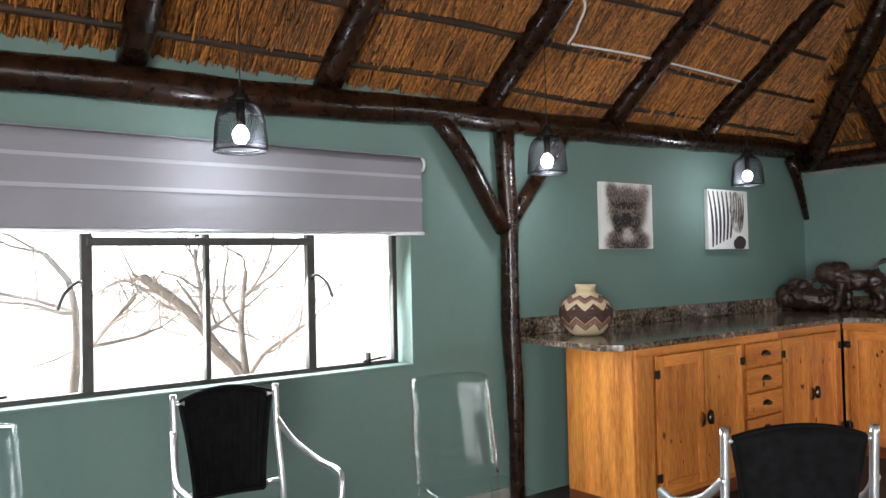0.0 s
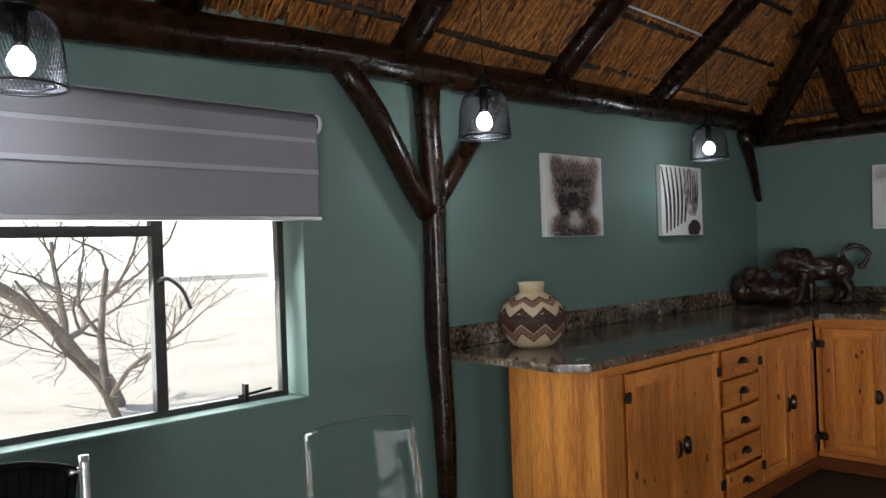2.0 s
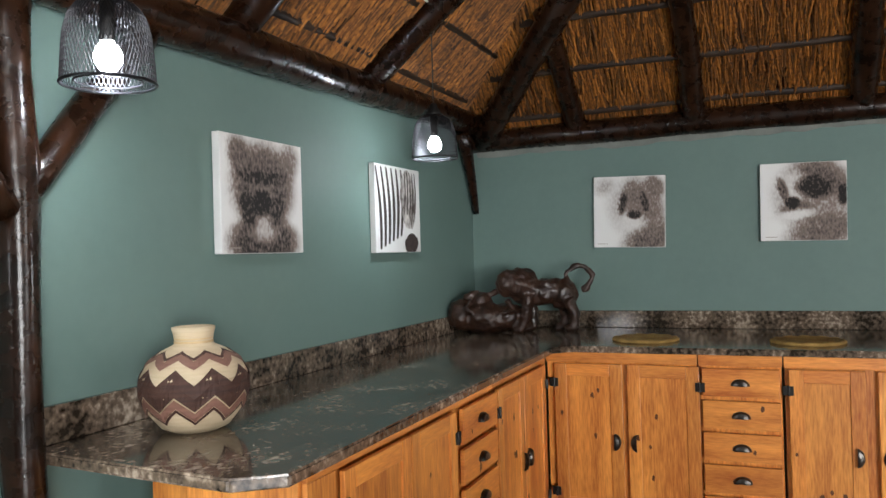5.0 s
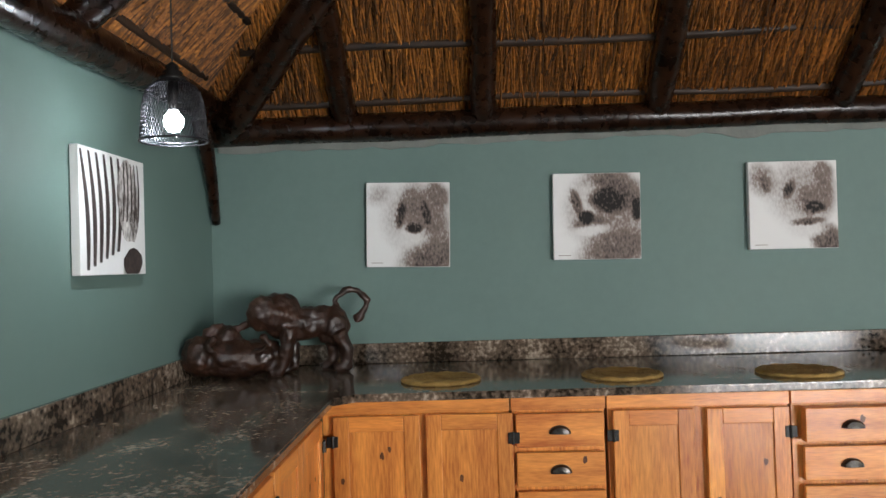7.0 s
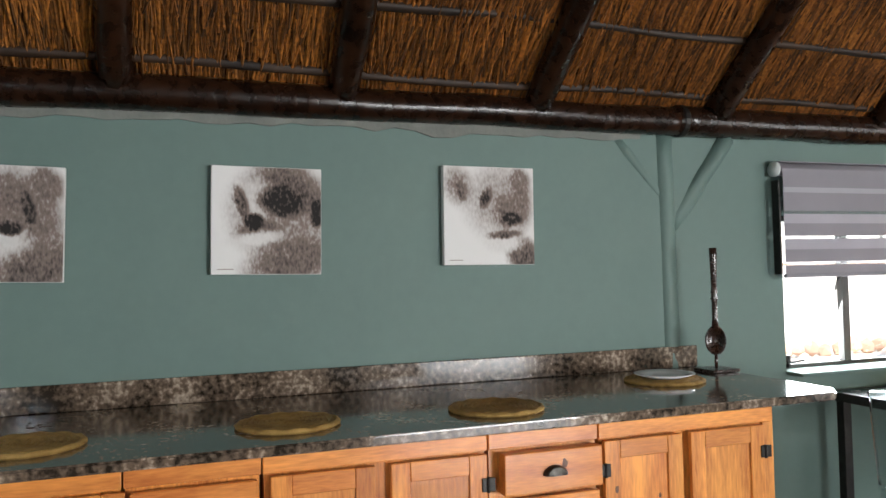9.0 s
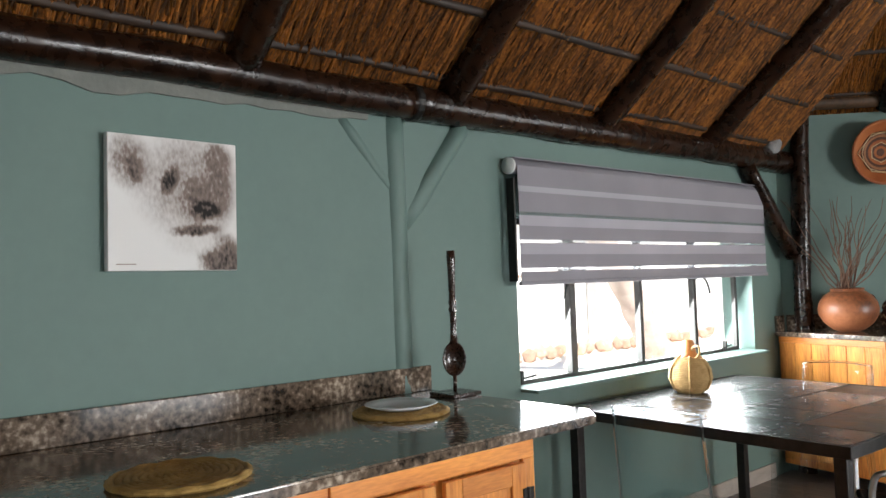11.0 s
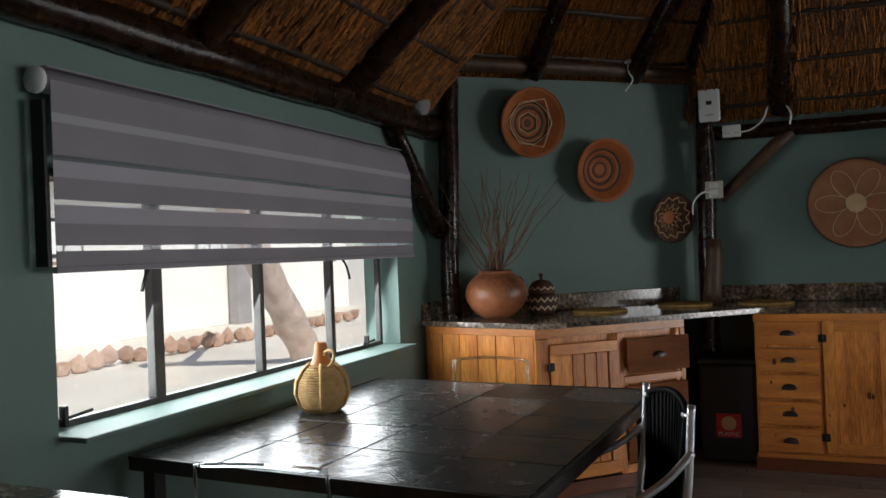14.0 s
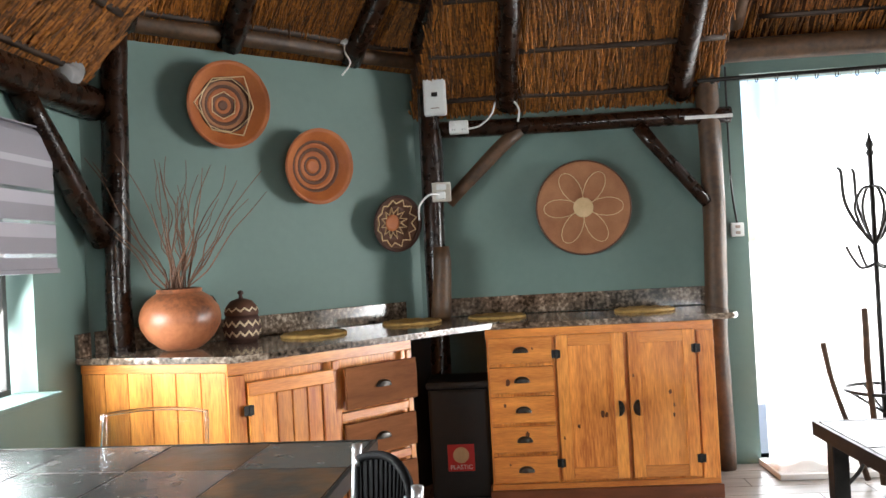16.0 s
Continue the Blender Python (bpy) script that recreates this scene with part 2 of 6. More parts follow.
INK2 = mat("soft_grey_print", (0.16, 0.12, 0.10), (0.46, 0.39, 0.35), 12, 0.8, fine=0.5, bscale=90)
PRINT = mat("pale_print", (0.06, 0.042, 0.034), (0.66, 0.62, 0.58), 9, 0.8, fine=0.5, bscale=60, contrast=(0.38, 0.60), stretch=(1, 1, 0.55))


def granite():
    m = mat("polished_granite", (0.022, 0.015, 0.010), (0.56, 0.45, 0.35), 5.5, 0.10, fine=0.52, c3=(0.16, 0.115, 0.082), bscale=46, contrast=(0.40, 0.68))
    m.node_tree.nodes["Principled BSDF"].inputs["Coat Weight"].default_value = 0.1
    return m


GRANITE = granite()


def per_reed(m):
    """Each reed its own depth of colour."""
    nt = m.node_tree
    b = nt.nodes["Principled BSDF"]
    src = b.inputs["Base Color"].links[0].from_socket
    g, r, hs = (nt.nodes.new(k) for k in ("ShaderNodeNewGeometry", "ShaderNodeMapRange", "ShaderNodeHueSaturation"))
    r.inputs["To Min"].default_value, r.inputs["To Max"].default_value = 0.25, 1.75
    nt.links.new(g.outputs["Random Per Island"], r.inputs[0])
    nt.links.new(r.outputs[0], hs.inputs["Value"])
    nt.links.new(src, hs.inputs["Color"])
    nt.links.new(hs.outputs[0], b.inputs["Base Color"])


per_reed(REED)

# ---- mesh helpers ----


def part(name, bm, material, parent=None, label="", smooth=False):
    me = bpy.data.meshes.new(name)
    bm.to_mesh(me)
    bm.free()
    me.materials.append(material)
    if smooth:
        for p in me.polygons:
            p.use_smooth = True
    ob = new(name, me)
    ob.parent = parent
    return tagged(ob, label)


def thing(name, m, label, category, group=""):
    ob = new(name)
    ob.empty_display_size = 0.05
    ob.matrix_world = m if isinstance(m, Matrix) else Matrix.Translation(m)
    return tagged(ob, label, category, group)


def setting(ob, label=""):
    return tagged(ob, label, kind="structure")


def box(bm, x0, x1, y0, y1, z0, z1, bevel=0.0, m=None):
    r = bmesh.ops.create_cube(bm, size=1)
    vs = r["verts"]
    for v in vs:
        v.co = Vector(((x0 + x1) / 2 + v.co.x * (x1 - x0), (y0 + y1) / 2 + v.co.y * (y1 - y0), (z0 + z1) / 2 + v.co.z * (z1 - z0)))
    if bevel:
        es = list({e for v in vs for e in v.link_edges})
        g = bmesh.ops.bevel(bm, geom=es, offset=bevel, segments=2, affect='EDGES', profile=0.5)
        vs = list({v for f in g["faces"] for v in f.verts} | {v for v in vs if v.is_valid})
    if m:
        bmesh.ops.transform(bm, matrix=m, verts=[v for v in vs if v.is_valid])
    return bm


def cube(x0, x1, y0, y1, z0, z1, bevel=0.004):
    return box(bmesh.new(), x0, x1, y0, y1, z0, z1, bevel)


def prism(pts, z0, z1, bevel=0.0):
    bm = bmesh.new()
    f = bm.faces.new([bm.verts.new((x, y, z0)) for x, y in pts])
    r = bmesh.ops.extrude_face_region(bm, geom=[f])
    bmesh.ops.translate(bm, vec=(0, 0, z1 - z0), verts=[g for g in r["geom"] if isinstance(g, bmesh.types.BMVert)])
    bmesh.ops.recalc_face_normals(bm, faces=bm.faces)
    if bevel:
        bmesh.ops.bevel(bm, geom=list(bm.edges), offset=bevel, segments=2, affect='EDGES')
    return bm


def tube(bm, pts, radii, sides=8, cap=True, wob=0.0, seed=0.0):
    """A tube through the points; radii one number or one a point."""
    pts = [Vector(p) for p in pts]
    if not hasattr(radii, "__len__"):
        radii = [radii] * len(pts)
    rings, up = [], None
    for i, p in enumerate(pts):
        d = (pts[min(i + 1, len(pts) - 1)] - pts[max(i - 1, 0)]).normalized()
        if up is None:
            up = d.orthogonal().normalized()
        up = (up - d * up.dot(d)).normalized()
        side = d.cross(up)
        ring = []
        for k in range(sides):
            a = 2 * math.pi * k / sides
            q = up * math.cos(a) + side * math.sin(a)
            r = radii[i]
            if wob:
                r *= 1 + wob * noise.noise(p * 3.1 + q * 1.3 + Vector((seed, seed * 2, 0)))
            ring.append(bm.verts.new(p + q * r))
        rings.append(ring)
    for a, b in zip(rings, rings[1:]):
        for k in range(sides):
            bm.faces.new((a[k], a[(k + 1) % sides], b[(k + 1) % sides], b[k]))
    if cap:
        bm.faces.new(rings[0][::-1])
        bm.faces.new(rings[-1])
    return bm


def log(p0, p1, r0, r1=None, wob=0.22, bend=0.02, seed=0.0, steps=None, sides=12):
    p0, p1 = Vector(p0), Vector(p1)
    r1 = r0 if r1 is None else r1
    n = steps or max(5, int((p1 - p0).length / 0.12))
    pts, rad = [], []
    for i in range(n + 1):
        t = i / n
        w = Vector([noise.noise(Vector((seed * 7 + k * 13, t * (p1 - p0).length * 0.9, seed))) for k in range(3)]) * bend
        pts.append(p0.lerp(p1, t) + w * min(1, 4 * t, 4 * (1 - t)))
        rad.append(r0 + (r1 - r0) * t)
    return tube(bmesh.new(), pts, rad, sides, True, wob, seed)


def lathe(profile, segs=32, bm=None, cx=0.0, cy=0.0):
    """Turns (radius, z) round the z axis."""
    bm = bm or bmesh.new()
    rings = []
    for r, z in profile:
        if r < 1e-6:
            rings.append([bm.verts.new((cx, cy, z))])
        else:
            rings.append([bm.verts.new((cx + r * math.cos(2 * math.pi * k / segs), cy + r * math.sin(2 * math.pi * k / segs), z)) for k in range(segs)])
    for a, b in zip(rings, rings[1:]):
        for k in range(segs):
            j = (k + 1) % segs
            if len(a) == 1 and len(b) > 1:
                bm.faces.new((a[0], b[j], b[k]))
            elif len(b) == 1 and len(a) > 1:
                bm.faces.new((a[k], a[j], b[0]))
            elif len(a) > 1:
                bm.faces.new((a[k], a[j], b[j], b[k]))
    bmesh.ops.recalc_face_normals(bm, faces=bm.faces)
    return bm


def curve(pts, n=8):
    """Points of a smooth line through pts."""
    pts = [Vector(p) for p in pts]
    out = []
    for i in range(len(pts) - 1):
        a, b, c, d = pts[max(i - 1, 0)], pts[i], pts[i + 1], pts[min(i + 2, len(pts) - 1)]
        for k in range(n):
            t = k / n
            out.append(0.5 * ((2 * b) + (c - a) * t + (2 * a - 5 * b + 4 * c - d) * t * t + (3 * b - a - 3 * c + d) * t ** 3))
    out.append(pts[-1])
    return out


def cable(name, pts, r, material, label, parent=None):
    return part(name, tube(bmesh.new(), curve(pts), r, 6), material, parent, label, True)

# ---- the room ----
NY, EX = 3.45, 5.89            # inner faces of the north and east walls
WX, SY = -4.2, -5.30           # west wall, south wall
AX0, AY0, AX1, AY1 = EX, -4.00, 4.42, -5.30   # diagonal wall
T = 0.22


def wall_x(name, x, y0, y1, z0, z1, holes, sign, label):
    """A wall along y, inner face at x, thick towards sign, with holes (y0, y1, z0, z1)."""
    bm = bmesh.new()
    a, b = sorted((x, x + sign * T))
    cur = y0
    for h0, h1, g0, g1 in sorted(holes):
        box(bm, a, b, cur, h0, z0, z1)
        box(bm, a, b, h0, h1, z0, g0)
        box(bm, a, b, h0, h1, g1, z1)
        cur = h1
    box(bm, a, b, cur, y1, z0, z1)
    return setting(part(name, bm, PAINT), label)


def wall_y(name, y, x0, x1, z0, z1, holes, sign, label):
    ob = wall_x(name, -y, x0, x1, z0, z1, holes, -sign, label)
    ob.matrix_world = Matrix(((0, 1, 0, 0), (-1, 0, 0, 0), (0, 0, 1, 0), (0, 0, 0, 1)))
    ob.data.transform(ob.matrix_world)
    ob.matrix_world = Matrix.Identity(4)
    return ob


WA = (-0.34, 1.755, 0.858, 1.72)      # north window: x0 x1 z0 z1
WB = (-3.57, -1.247, 0.885, 1.72)    # east window: y0 y1 z0 z1
wall_y("wall_north", NY, WX, EX + T, 0, 2.34, [WA], 1, "sage green painted plaster wall with a wide window")
wall_x("wall_east", EX, -4.10, NY, 0, 2.30, [WB], 1, "sage green painted plaster wall behind the long counter")
wall_x("wall_west", WX, SY - T, NY + T, 0, 2.6, [(-4.6, -1.4, 0.0, 2.1)], -1, "plain sage green plaster wall with a wide glazed opening")
wall_y("wall_south", SY, 2.52, 4.50, 0, 2.30, [], -1, "sage green plaster wall with a round tray")
wall_y("wall_south_west", SY, WX, 2.52, 0, 2.56, [(0.22, 2.40, 0.0, 2.38)], -1, "sage green plaster wall with a wide curtained doorway")
ang = math.atan2(AY1 - AY0, AX1 - AX0)
L = math.hypot(AX1 - AX0, AY1 - AY0)
DIAG = Matrix.Translation((AX0, AY0, 0)) @ Matrix.Rotation(ang, 4, 'Z')   # x along the wall from the east, -y... room side is -y
bm = box(bmesh.new(), -0.12, L + 0.1, 0, T, 0, 2.52)
bm.transform(DIAG)
setting(part("wall_diagonal", bm, PAINT), "sage green plaster wall set at a slant, hung with baskets")

# floor of planks
bm = box(bmesh.new(), WX - T, EX + T, SY - T, NY + T, -0.12, -0.006)
floor = setting(part("floor", bm, GROUT), "grey-brown wood-look plank floor")


# ---- thatched roof ----
TANR = 0.80
PLANES = {
    "north": ((0, -1), NY + 0.05, 2.30), "east": ((-1, 0), EX + 0.05, 2.20), "west": ((1, 0), -WX, 2.5),
    "diagonal": (None, 0, 2.58), "south": ((0, 1), -SY + 0.05, 2.22), "south_west": ((0, 1), -SY + 0.05, 2.60)}
DN = Vector((math.sin(ang), -math.cos(ang), 0))
if DN.dot(Vector((0, 0, 0)) - Vector((AX0, AY0, 0))) < 0:
    DN = -DN


def plane_fn(key):
    n, off, z = PLANES[key]
    if key == "diagonal":
        return DN.x * TANR, DN.y * TANR, z - TANR * (DN.x * AX0 + DN.y * AY0)
    return n[0] * TANR, n[1] * TANR, z + off * TANR


def clip(poly, a, b, c):
    """Keeps the part of the polygon where a x + b y + c <= 0."""
    out = []
    for (x0, y0), (x1, y1) in zip(poly, poly[1:] + poly[:1]):
        d0, d1 = a * x0 + b * y0 + c, a * x1 + b * y1 + c
        if d0 <= 0:
            out.append((x0, y0))
        if d0 * d1 < 0:
            t = d0 / (d0 - d1)
            out.append((x0 + (x1 - x0) * t, y0 + (y1 - y0) * t))
    return out


RIDGE = 4.6


def bisector(px, py, n1, n2):
    """The line through a corner between two slopes, as (a, b, c); positive on the side of n2's slope."""
    u = (Vector(n1) + Vector(n2)).normalized()
    n = Vector((-u.y, u.x))
    c = -(n.x * px + n.y * py)
    return n.x, n.y, c


C0 = bisector(AX0, AY0, (-1, 0), DN.xy)
C1 = bisector(AX1, AY1, DN.xy, (0, 1))


def side_of(line, x, y, keep):
    """The line turned so that the point (x, y) is kept or cut away."""
    v = line[0] * x + line[1] * y + line[2]
    return tuple(-q for q in line) if (v > 0) == keep else line


EAST_IN, DIAG_IN, SOUTH_IN = (EX - 0.3, 0.0), (AX0 - 0.78 + DN.x * 0.3, AY0 - 0.69 + DN.y * 0.3), (3.2, SY + 0.3)
CUTS = {
    "east": [side_of(C0, *EAST_IN, True)],
    "diagonal": [side_of(C0, *DIAG_IN, True), side_of(C1, *DIAG_IN, True), (-1, 0, 2.57)],
    "south": [side_of(C1, *SOUTH_IN, True), (-1, 0, 2.57)],
    "south_west": [(1, 0, -2.57)]}
NEXT = {"north": ("east", "west", "south", "south_west"), "east": ("north",), "west": ("north", "south_west"), "diagonal": ("north",),
        "south": ("north",), "south_west": ("west", "north")}
roof_poly = {}
for key in PLANES:
    # 0.7 past the north wall: unseen eave, added to block sun from the window
    poly = [(WX - 0.15, SY - 0.2), (EX + 0.45, SY - 0.2), (EX + 0.45, NY + 0.7), (WX - 0.15, NY + 0.7)]
    a, b, c = plane_fn(key)
    for cut in CUTS.get(key, []):
        poly = clip(poly, *cut)
    poly = clip(poly, a, b, c - RIDGE)
    for other in NEXT[key]:
        a2, b2, c2 = plane_fn(other)
        poly = clip(poly, a - a2, b - b2, c - c2) if poly else poly
    roof_poly[key] = poly
for nm, (px, py), line, lowk in (("ceiling_cheek", (AX0 + 0.1, AY0), C0, "east"), ("ceiling_cheek", (AX1, AY1 - 0.1), C1, "south")):
    u = Vector((line[1], -line[0], 0))
    if u.dot(Vector((2.0 - px, -1.0 - py, 0))) < 0:
        u = -u
    p0, p1 = Vector((px, py, 0)) - u * 0.2, Vector((px, py, 0)) + u * 3.4
    n = Vector((line[0], line[1], 0)).normalized() * 0.03
    bm = bmesh.new()
    ring = []
    for p in (p0, p1):
        a, b, c = plane_fn(lowk)
        a2, b2, c2 = plane_fn("diagonal")
        z0, z1 = sorted((a * p.x + b * p.y + c, a2 * p.x + b2 * p.y + c2))
        ring.append((p, z0 - 0.01, z1 + 0.12))
    vs = [[bm.verts.new((p.x + s * n.x, p.y + s * n.y, z)) for s in (-1, 1) for z in (z0, z1)] for p, z0, z1 in ring]
    A, B = vs
    for q in ((A[0], A[1], A[3], A[2]), (B[0], B[2], B[3], B[1]), (A[0], B[0], B[1], A[1]), (A[2], A[3], B[3], B[2]), (A[1], B[1], B[3], A[3]), (A[0], A[2], B[2], B[0])):
        bm.faces.new(q)
    bmesh.ops.recalc_face_normals(bm, faces=bm.faces)
    setting(part(nm, bm, THATCH), "dark cut edge of thatch between two slopes")


def inside(poly, x, y):
    sgn = 0
    for (x0, y0), (x1, y1) in zip(poly, poly[1:] + poly[:1]):
        d = (x1 - x0) * (y - y0) - (y1 - y0) * (x - x0)
        if d * sgn < 0:
            return False
        sgn = sgn or d
    return True


def thatch(key, n_reeds):
    poly = roof_poly[key]
    if len(poly) < 3:
        return
    a, b, c = plane_fn(key)
    verts, faces, mats = [], [], []
    k = len(poly)
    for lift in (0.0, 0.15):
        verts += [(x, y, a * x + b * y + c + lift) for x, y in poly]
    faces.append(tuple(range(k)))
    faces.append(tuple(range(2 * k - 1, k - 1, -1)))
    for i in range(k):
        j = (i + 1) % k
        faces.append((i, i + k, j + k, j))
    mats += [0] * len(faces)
    up = Vector((a, b, a * a + b * b)).normalized()
    nor = Vector((a, b, -1)).normalized()
    side = up.cross(nor).normalized()
    xs, ys = [p[0] for p in poly], [p[1] for p in poly]
    rnd = random.Random(len(key))
    made = 0
    for _ in range(n_reeds * 6):
        if made >= n_reeds:
            break
        x, y = rnd.uniform(min(xs), max(xs)), rnd.uniform(min(ys), max(ys))
        if not inside(poly, x, y):
            continue
        made += 1
        p = Vector((x, y, a * x + b * y + c))
        ln, w = rnd.uniform(0.10, 0.34), rnd.uniform(0.0025, 0.0065)
        d = (up + side * rnd.gauss(0, 0.12)).normalized()
        s = d.cross(nor).normalized()
        h = rnd.uniform(0.002, 0.012)
        q0, q1 = p - d * ln / 2 + nor * (h + rnd.uniform(0.0, 0.024)), p + d * ln / 2 + nor * 0.001
        i = len(verts)
        verts += [q0 - s * w, q0 + s * w, q0 + nor * w * 1.2, q1 - s * w, q1 + s * w, q1 + nor * w]
        faces += [(i, i + 2, i + 5, i + 3), (i + 2, i + 1, i + 4, i + 5), (i, i + 1, i + 2)]
        mats += [1, 1, 1]
    me = bpy.data.meshes.new("ceiling_" + key)
    me.from_pydata([tuple(v) for v in verts], [], faces)
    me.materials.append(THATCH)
    me.materials.append(REED)
    me.polygons.foreach_set("material_index", mats)
    me.update()
    ob = new("ceiling_" + key, me)
    setting(ob, "golden brown thatched roof slope between dark rafters")


for key, n in (("north", 52000), ("east", 46000), ("west", 3000), ("diagonal", 16000), ("south", 20000), ("south_west", 9000)):
    thatch(key, n)
bm = box(bmesh.new(), WX - 0.3, EX + 0.4, SY - 0.4, NY + 0.4, RIDGE - 0.02, RIDGE + 0.1)
setting(part("ceiling_ridge", bm, THATCH), "dark underside of the thatch at the ridge")


def roof_z(key, x, y):
    a, b, c = plane_fn(key)
    return a * x + b * y + c


def pole(name, p0, p1, r0, r1, seed, material, label, cat="beam", wob=0.22, bend=0.02, group=""):
    ob = part(name, log(p0, p1, r0, r1, wob, bend, seed), material, None, label, True)
    return tagged(ob, label, cat, group)


# wall plates and posts
pole("wall_plate", (WX, NY - 0.06, 2.09), (EX, NY - 0.06, 2.285), 0.085, 0.075, 1, LOG, "thick varnished dark log lying on the green wall", wob=0.12)
pole("wall_plate", (EX - 0.05, NY, 2.175), (EX - 0.05, -0.62, 2.18), 0.072, 0.07, 2, LOG, "dark varnished log wall plate above hung pictures", wob=0.14)
pole("wall_plate", (EX - 0.05, -0.55, 2.18), (EX - 0.06, -4.05, 2.19), 0.075, 0.08, 3, LOG, "brown varnished log wall plate over the striped blind", wob=0.14)
pole("wall_post", (2.455, NY - 0.04, 0), (2.405, NY - 0.05, 2.2), 0.046, 0.06, 4, LOG, "glossy dark forked log post against the green wall", "post", wob=0.25)
pole("brace", (2.38, NY - 0.055, 1.58), (1.92, NY - 0.06, 2.19), 0.048, 0.056, 5, LOG, "glossy slanting log brace of the forked post", "brace", group="post braces")
pole("brace", (2.42, NY - 0.055, 1.61), (2.90, NY - 0.06, 2.18), 0.042, 0.046, 6, LOG, "glossy slanting log brace of the forked post", "brace", group="post braces")
pole("brace", (EX - 0.01, NY - 0.03, 1.71), (EX - 0.32, NY - 0.07, 2.2), 0.02, 0.05, 7, LOG, "thin black corner brace under the wall plate", "brace")

# rafters
for i, x in enumerate((-2.6, -1.6, -0.65, 0.31, 1.24, 2.29, 3.35, 4.37)):
    y0, y1 = NY - 0.02, NY - 2.6 if x < 3.2 else NY - (EX - x) - 0.0
    pole("rafter", (x, y0, roof_z("north", x, y0) - 0.075), (x + 0.02, y1, roof_z("north", x, y1) - 0.075), 0.068, 0.055, 20 + i, LOG, "dark varnished pole rafter under the thatch", "rafter", group="rafters")
for i, y in enumerate((2.71, 2.01, 1.12, 0.21, -0.79, -1.86, -2.95)):
    x0, x1 = EX - 0.02, EX - 2.6 if y < 1.2 else EX - (NY - y)
    if y < -1.5:
        x1 = EX - max(0.5, (y + 3.9) * 1.6)
    pole("rafter", (x0, y, roof_z("east", x0, y) - 0.075), (x1, y + 0.02, roof_z("east", x1, y) - 0.075), 0.068, 0.055, 40 + i, LOG, "dark varnished pole rafter under the thatch", "rafter", group="rafters")


def hip(k1, k2, p0, p1, r, seed):
    z = [min(roof_z(k1, *p), roof_z(k2, *p)) - 0.09 for p in (p0, p1)]
    pole("hip_rafter", (*p0, z[0]), (*p1, z[1]), r, r * 0.85, seed, LOG, "heavy dark hip rafter running up from the corner", "rafter")


hip("north", "east", (EX - 0.04, NY - 0.1), (EX - 2.6, NY - 2.66), 0.09, 60)

# battens along the slopes
def battens(key, p0, p1, z_steps, seed):
    a, b, c = plane_fn(key)
    g = Vector((a, b, 0)).normalized()
    for i, s in enumerate(z_steps):
        q0, q1 = Vector((*p0, 0)) + g * s, Vector((*p1, 0)) + g * s
        poly = roof_poly[key]
        ts = [t / 60 for t in range(61) if inside(poly, *(q0.lerp(q1, t / 60)).xy)]
        if len(ts) < 4:
            continue
        a0, a1 = q0.lerp(q1, ts[0]), q0.lerp(q1, ts[-1])
        a0.z, a1.z = roof_z(key, a0.x, a0.y) - 0.02, roof_z(key, a1.x, a1.y) - 0.02
        pole("batten", a0, a1, 0.021, 0.017, seed + i, LATH, "thin brown batten pole tying the thatch", "batten", wob=0.3, bend=0.03, group="battens")


STEPS = (0.10, 0.36, 0.64, 0.94, 1.26, 1.6, 1.95, 2.3)
battens("north", (WX, NY), (EX, NY), STEPS, 100)
battens("east", (EX, NY), (EX, -5.0), STEPS, 120)
battens("diagonal", (AX0 + 0.4, AY0 + 0.36), (AX1 - 0.9, AY1 - 0.8), STEPS, 140)
battens("south", (2.0, SY), (5.5, SY), STEPS, 160)
battens("south_west", (WX, SY), (2.3, SY), STEPS, 180)

# ---- rough mortar and painted relief on the east wall ----
bm = bmesh.new()
rnd = random.Random(5)
top = 2.115
ys = [NY - 0.05 - i * 0.09 for i in range(46)]
lo = [top - 0.015 - 0.035 * abs(noise.noise(Vector((y * 2.3, 0, 4)))) - 0.02 * rnd.random() for y in ys]
for (y0, l0), (y1, l1) in zip(zip(ys, lo), zip(ys[1:], lo[1:])):
    if y1 < -0.45:
        break
    q = [(EX - 0.012, y0, l0), (EX - 0.012, y1, l1), (EX - 0.035, y1, top + 0.05), (EX - 0.035, y0, top + 0.05)]
    bm.faces.new([bm.verts.new(p) for p in q])
ex = bmesh.ops.extrude_face_region(bm, geom=list(bm.faces))
bmesh.ops.translate(bm, vec=(0.03, 0, 0), verts=[g for g in ex["geom"] if isinstance(g, bmesh.types.BMVert)])
setting(part("trim", bm, MORTAR), "uneven grey mortar line under the wall plate")
pole("painted_post", (EX + 0.035, -0.55, 0.0), (EX + 0.035, -0.53, 2.12), 0.055, 0.06, 8, PAINT, "green painted log post half sunk in the plaster", "post", wob=0.12)
pole("painted_brace", (EX + 0.045, -0.565, 1.65), (EX - 0.002, -0.90, 2.11), 0.044, 0.046, 9, PAINT, "green painted slanting brace of the sunken post", "brace", wob=0.3)
pole("painted_brace", (EX + 0.024, -0.52, 1.80), (EX + 0.024, -0.26, 2.09), 0.03, 0.03, 10, PAINT, "green painted slanting brace of the sunken post", "brace", wob=0.3)
bm = lathe([(0.073, -0.02), (0.08, -0.012), (0.08, 0.012), (0.073, 0.02)], 20)
bm.transform(pose(EX - 0.05, -0.585, 2.18, 90, 0, 0))
tagged(part("pipe_clamp", bm, IRON), "black metal band round a jointed log wall plate", "clamp")

# ---- windows ----


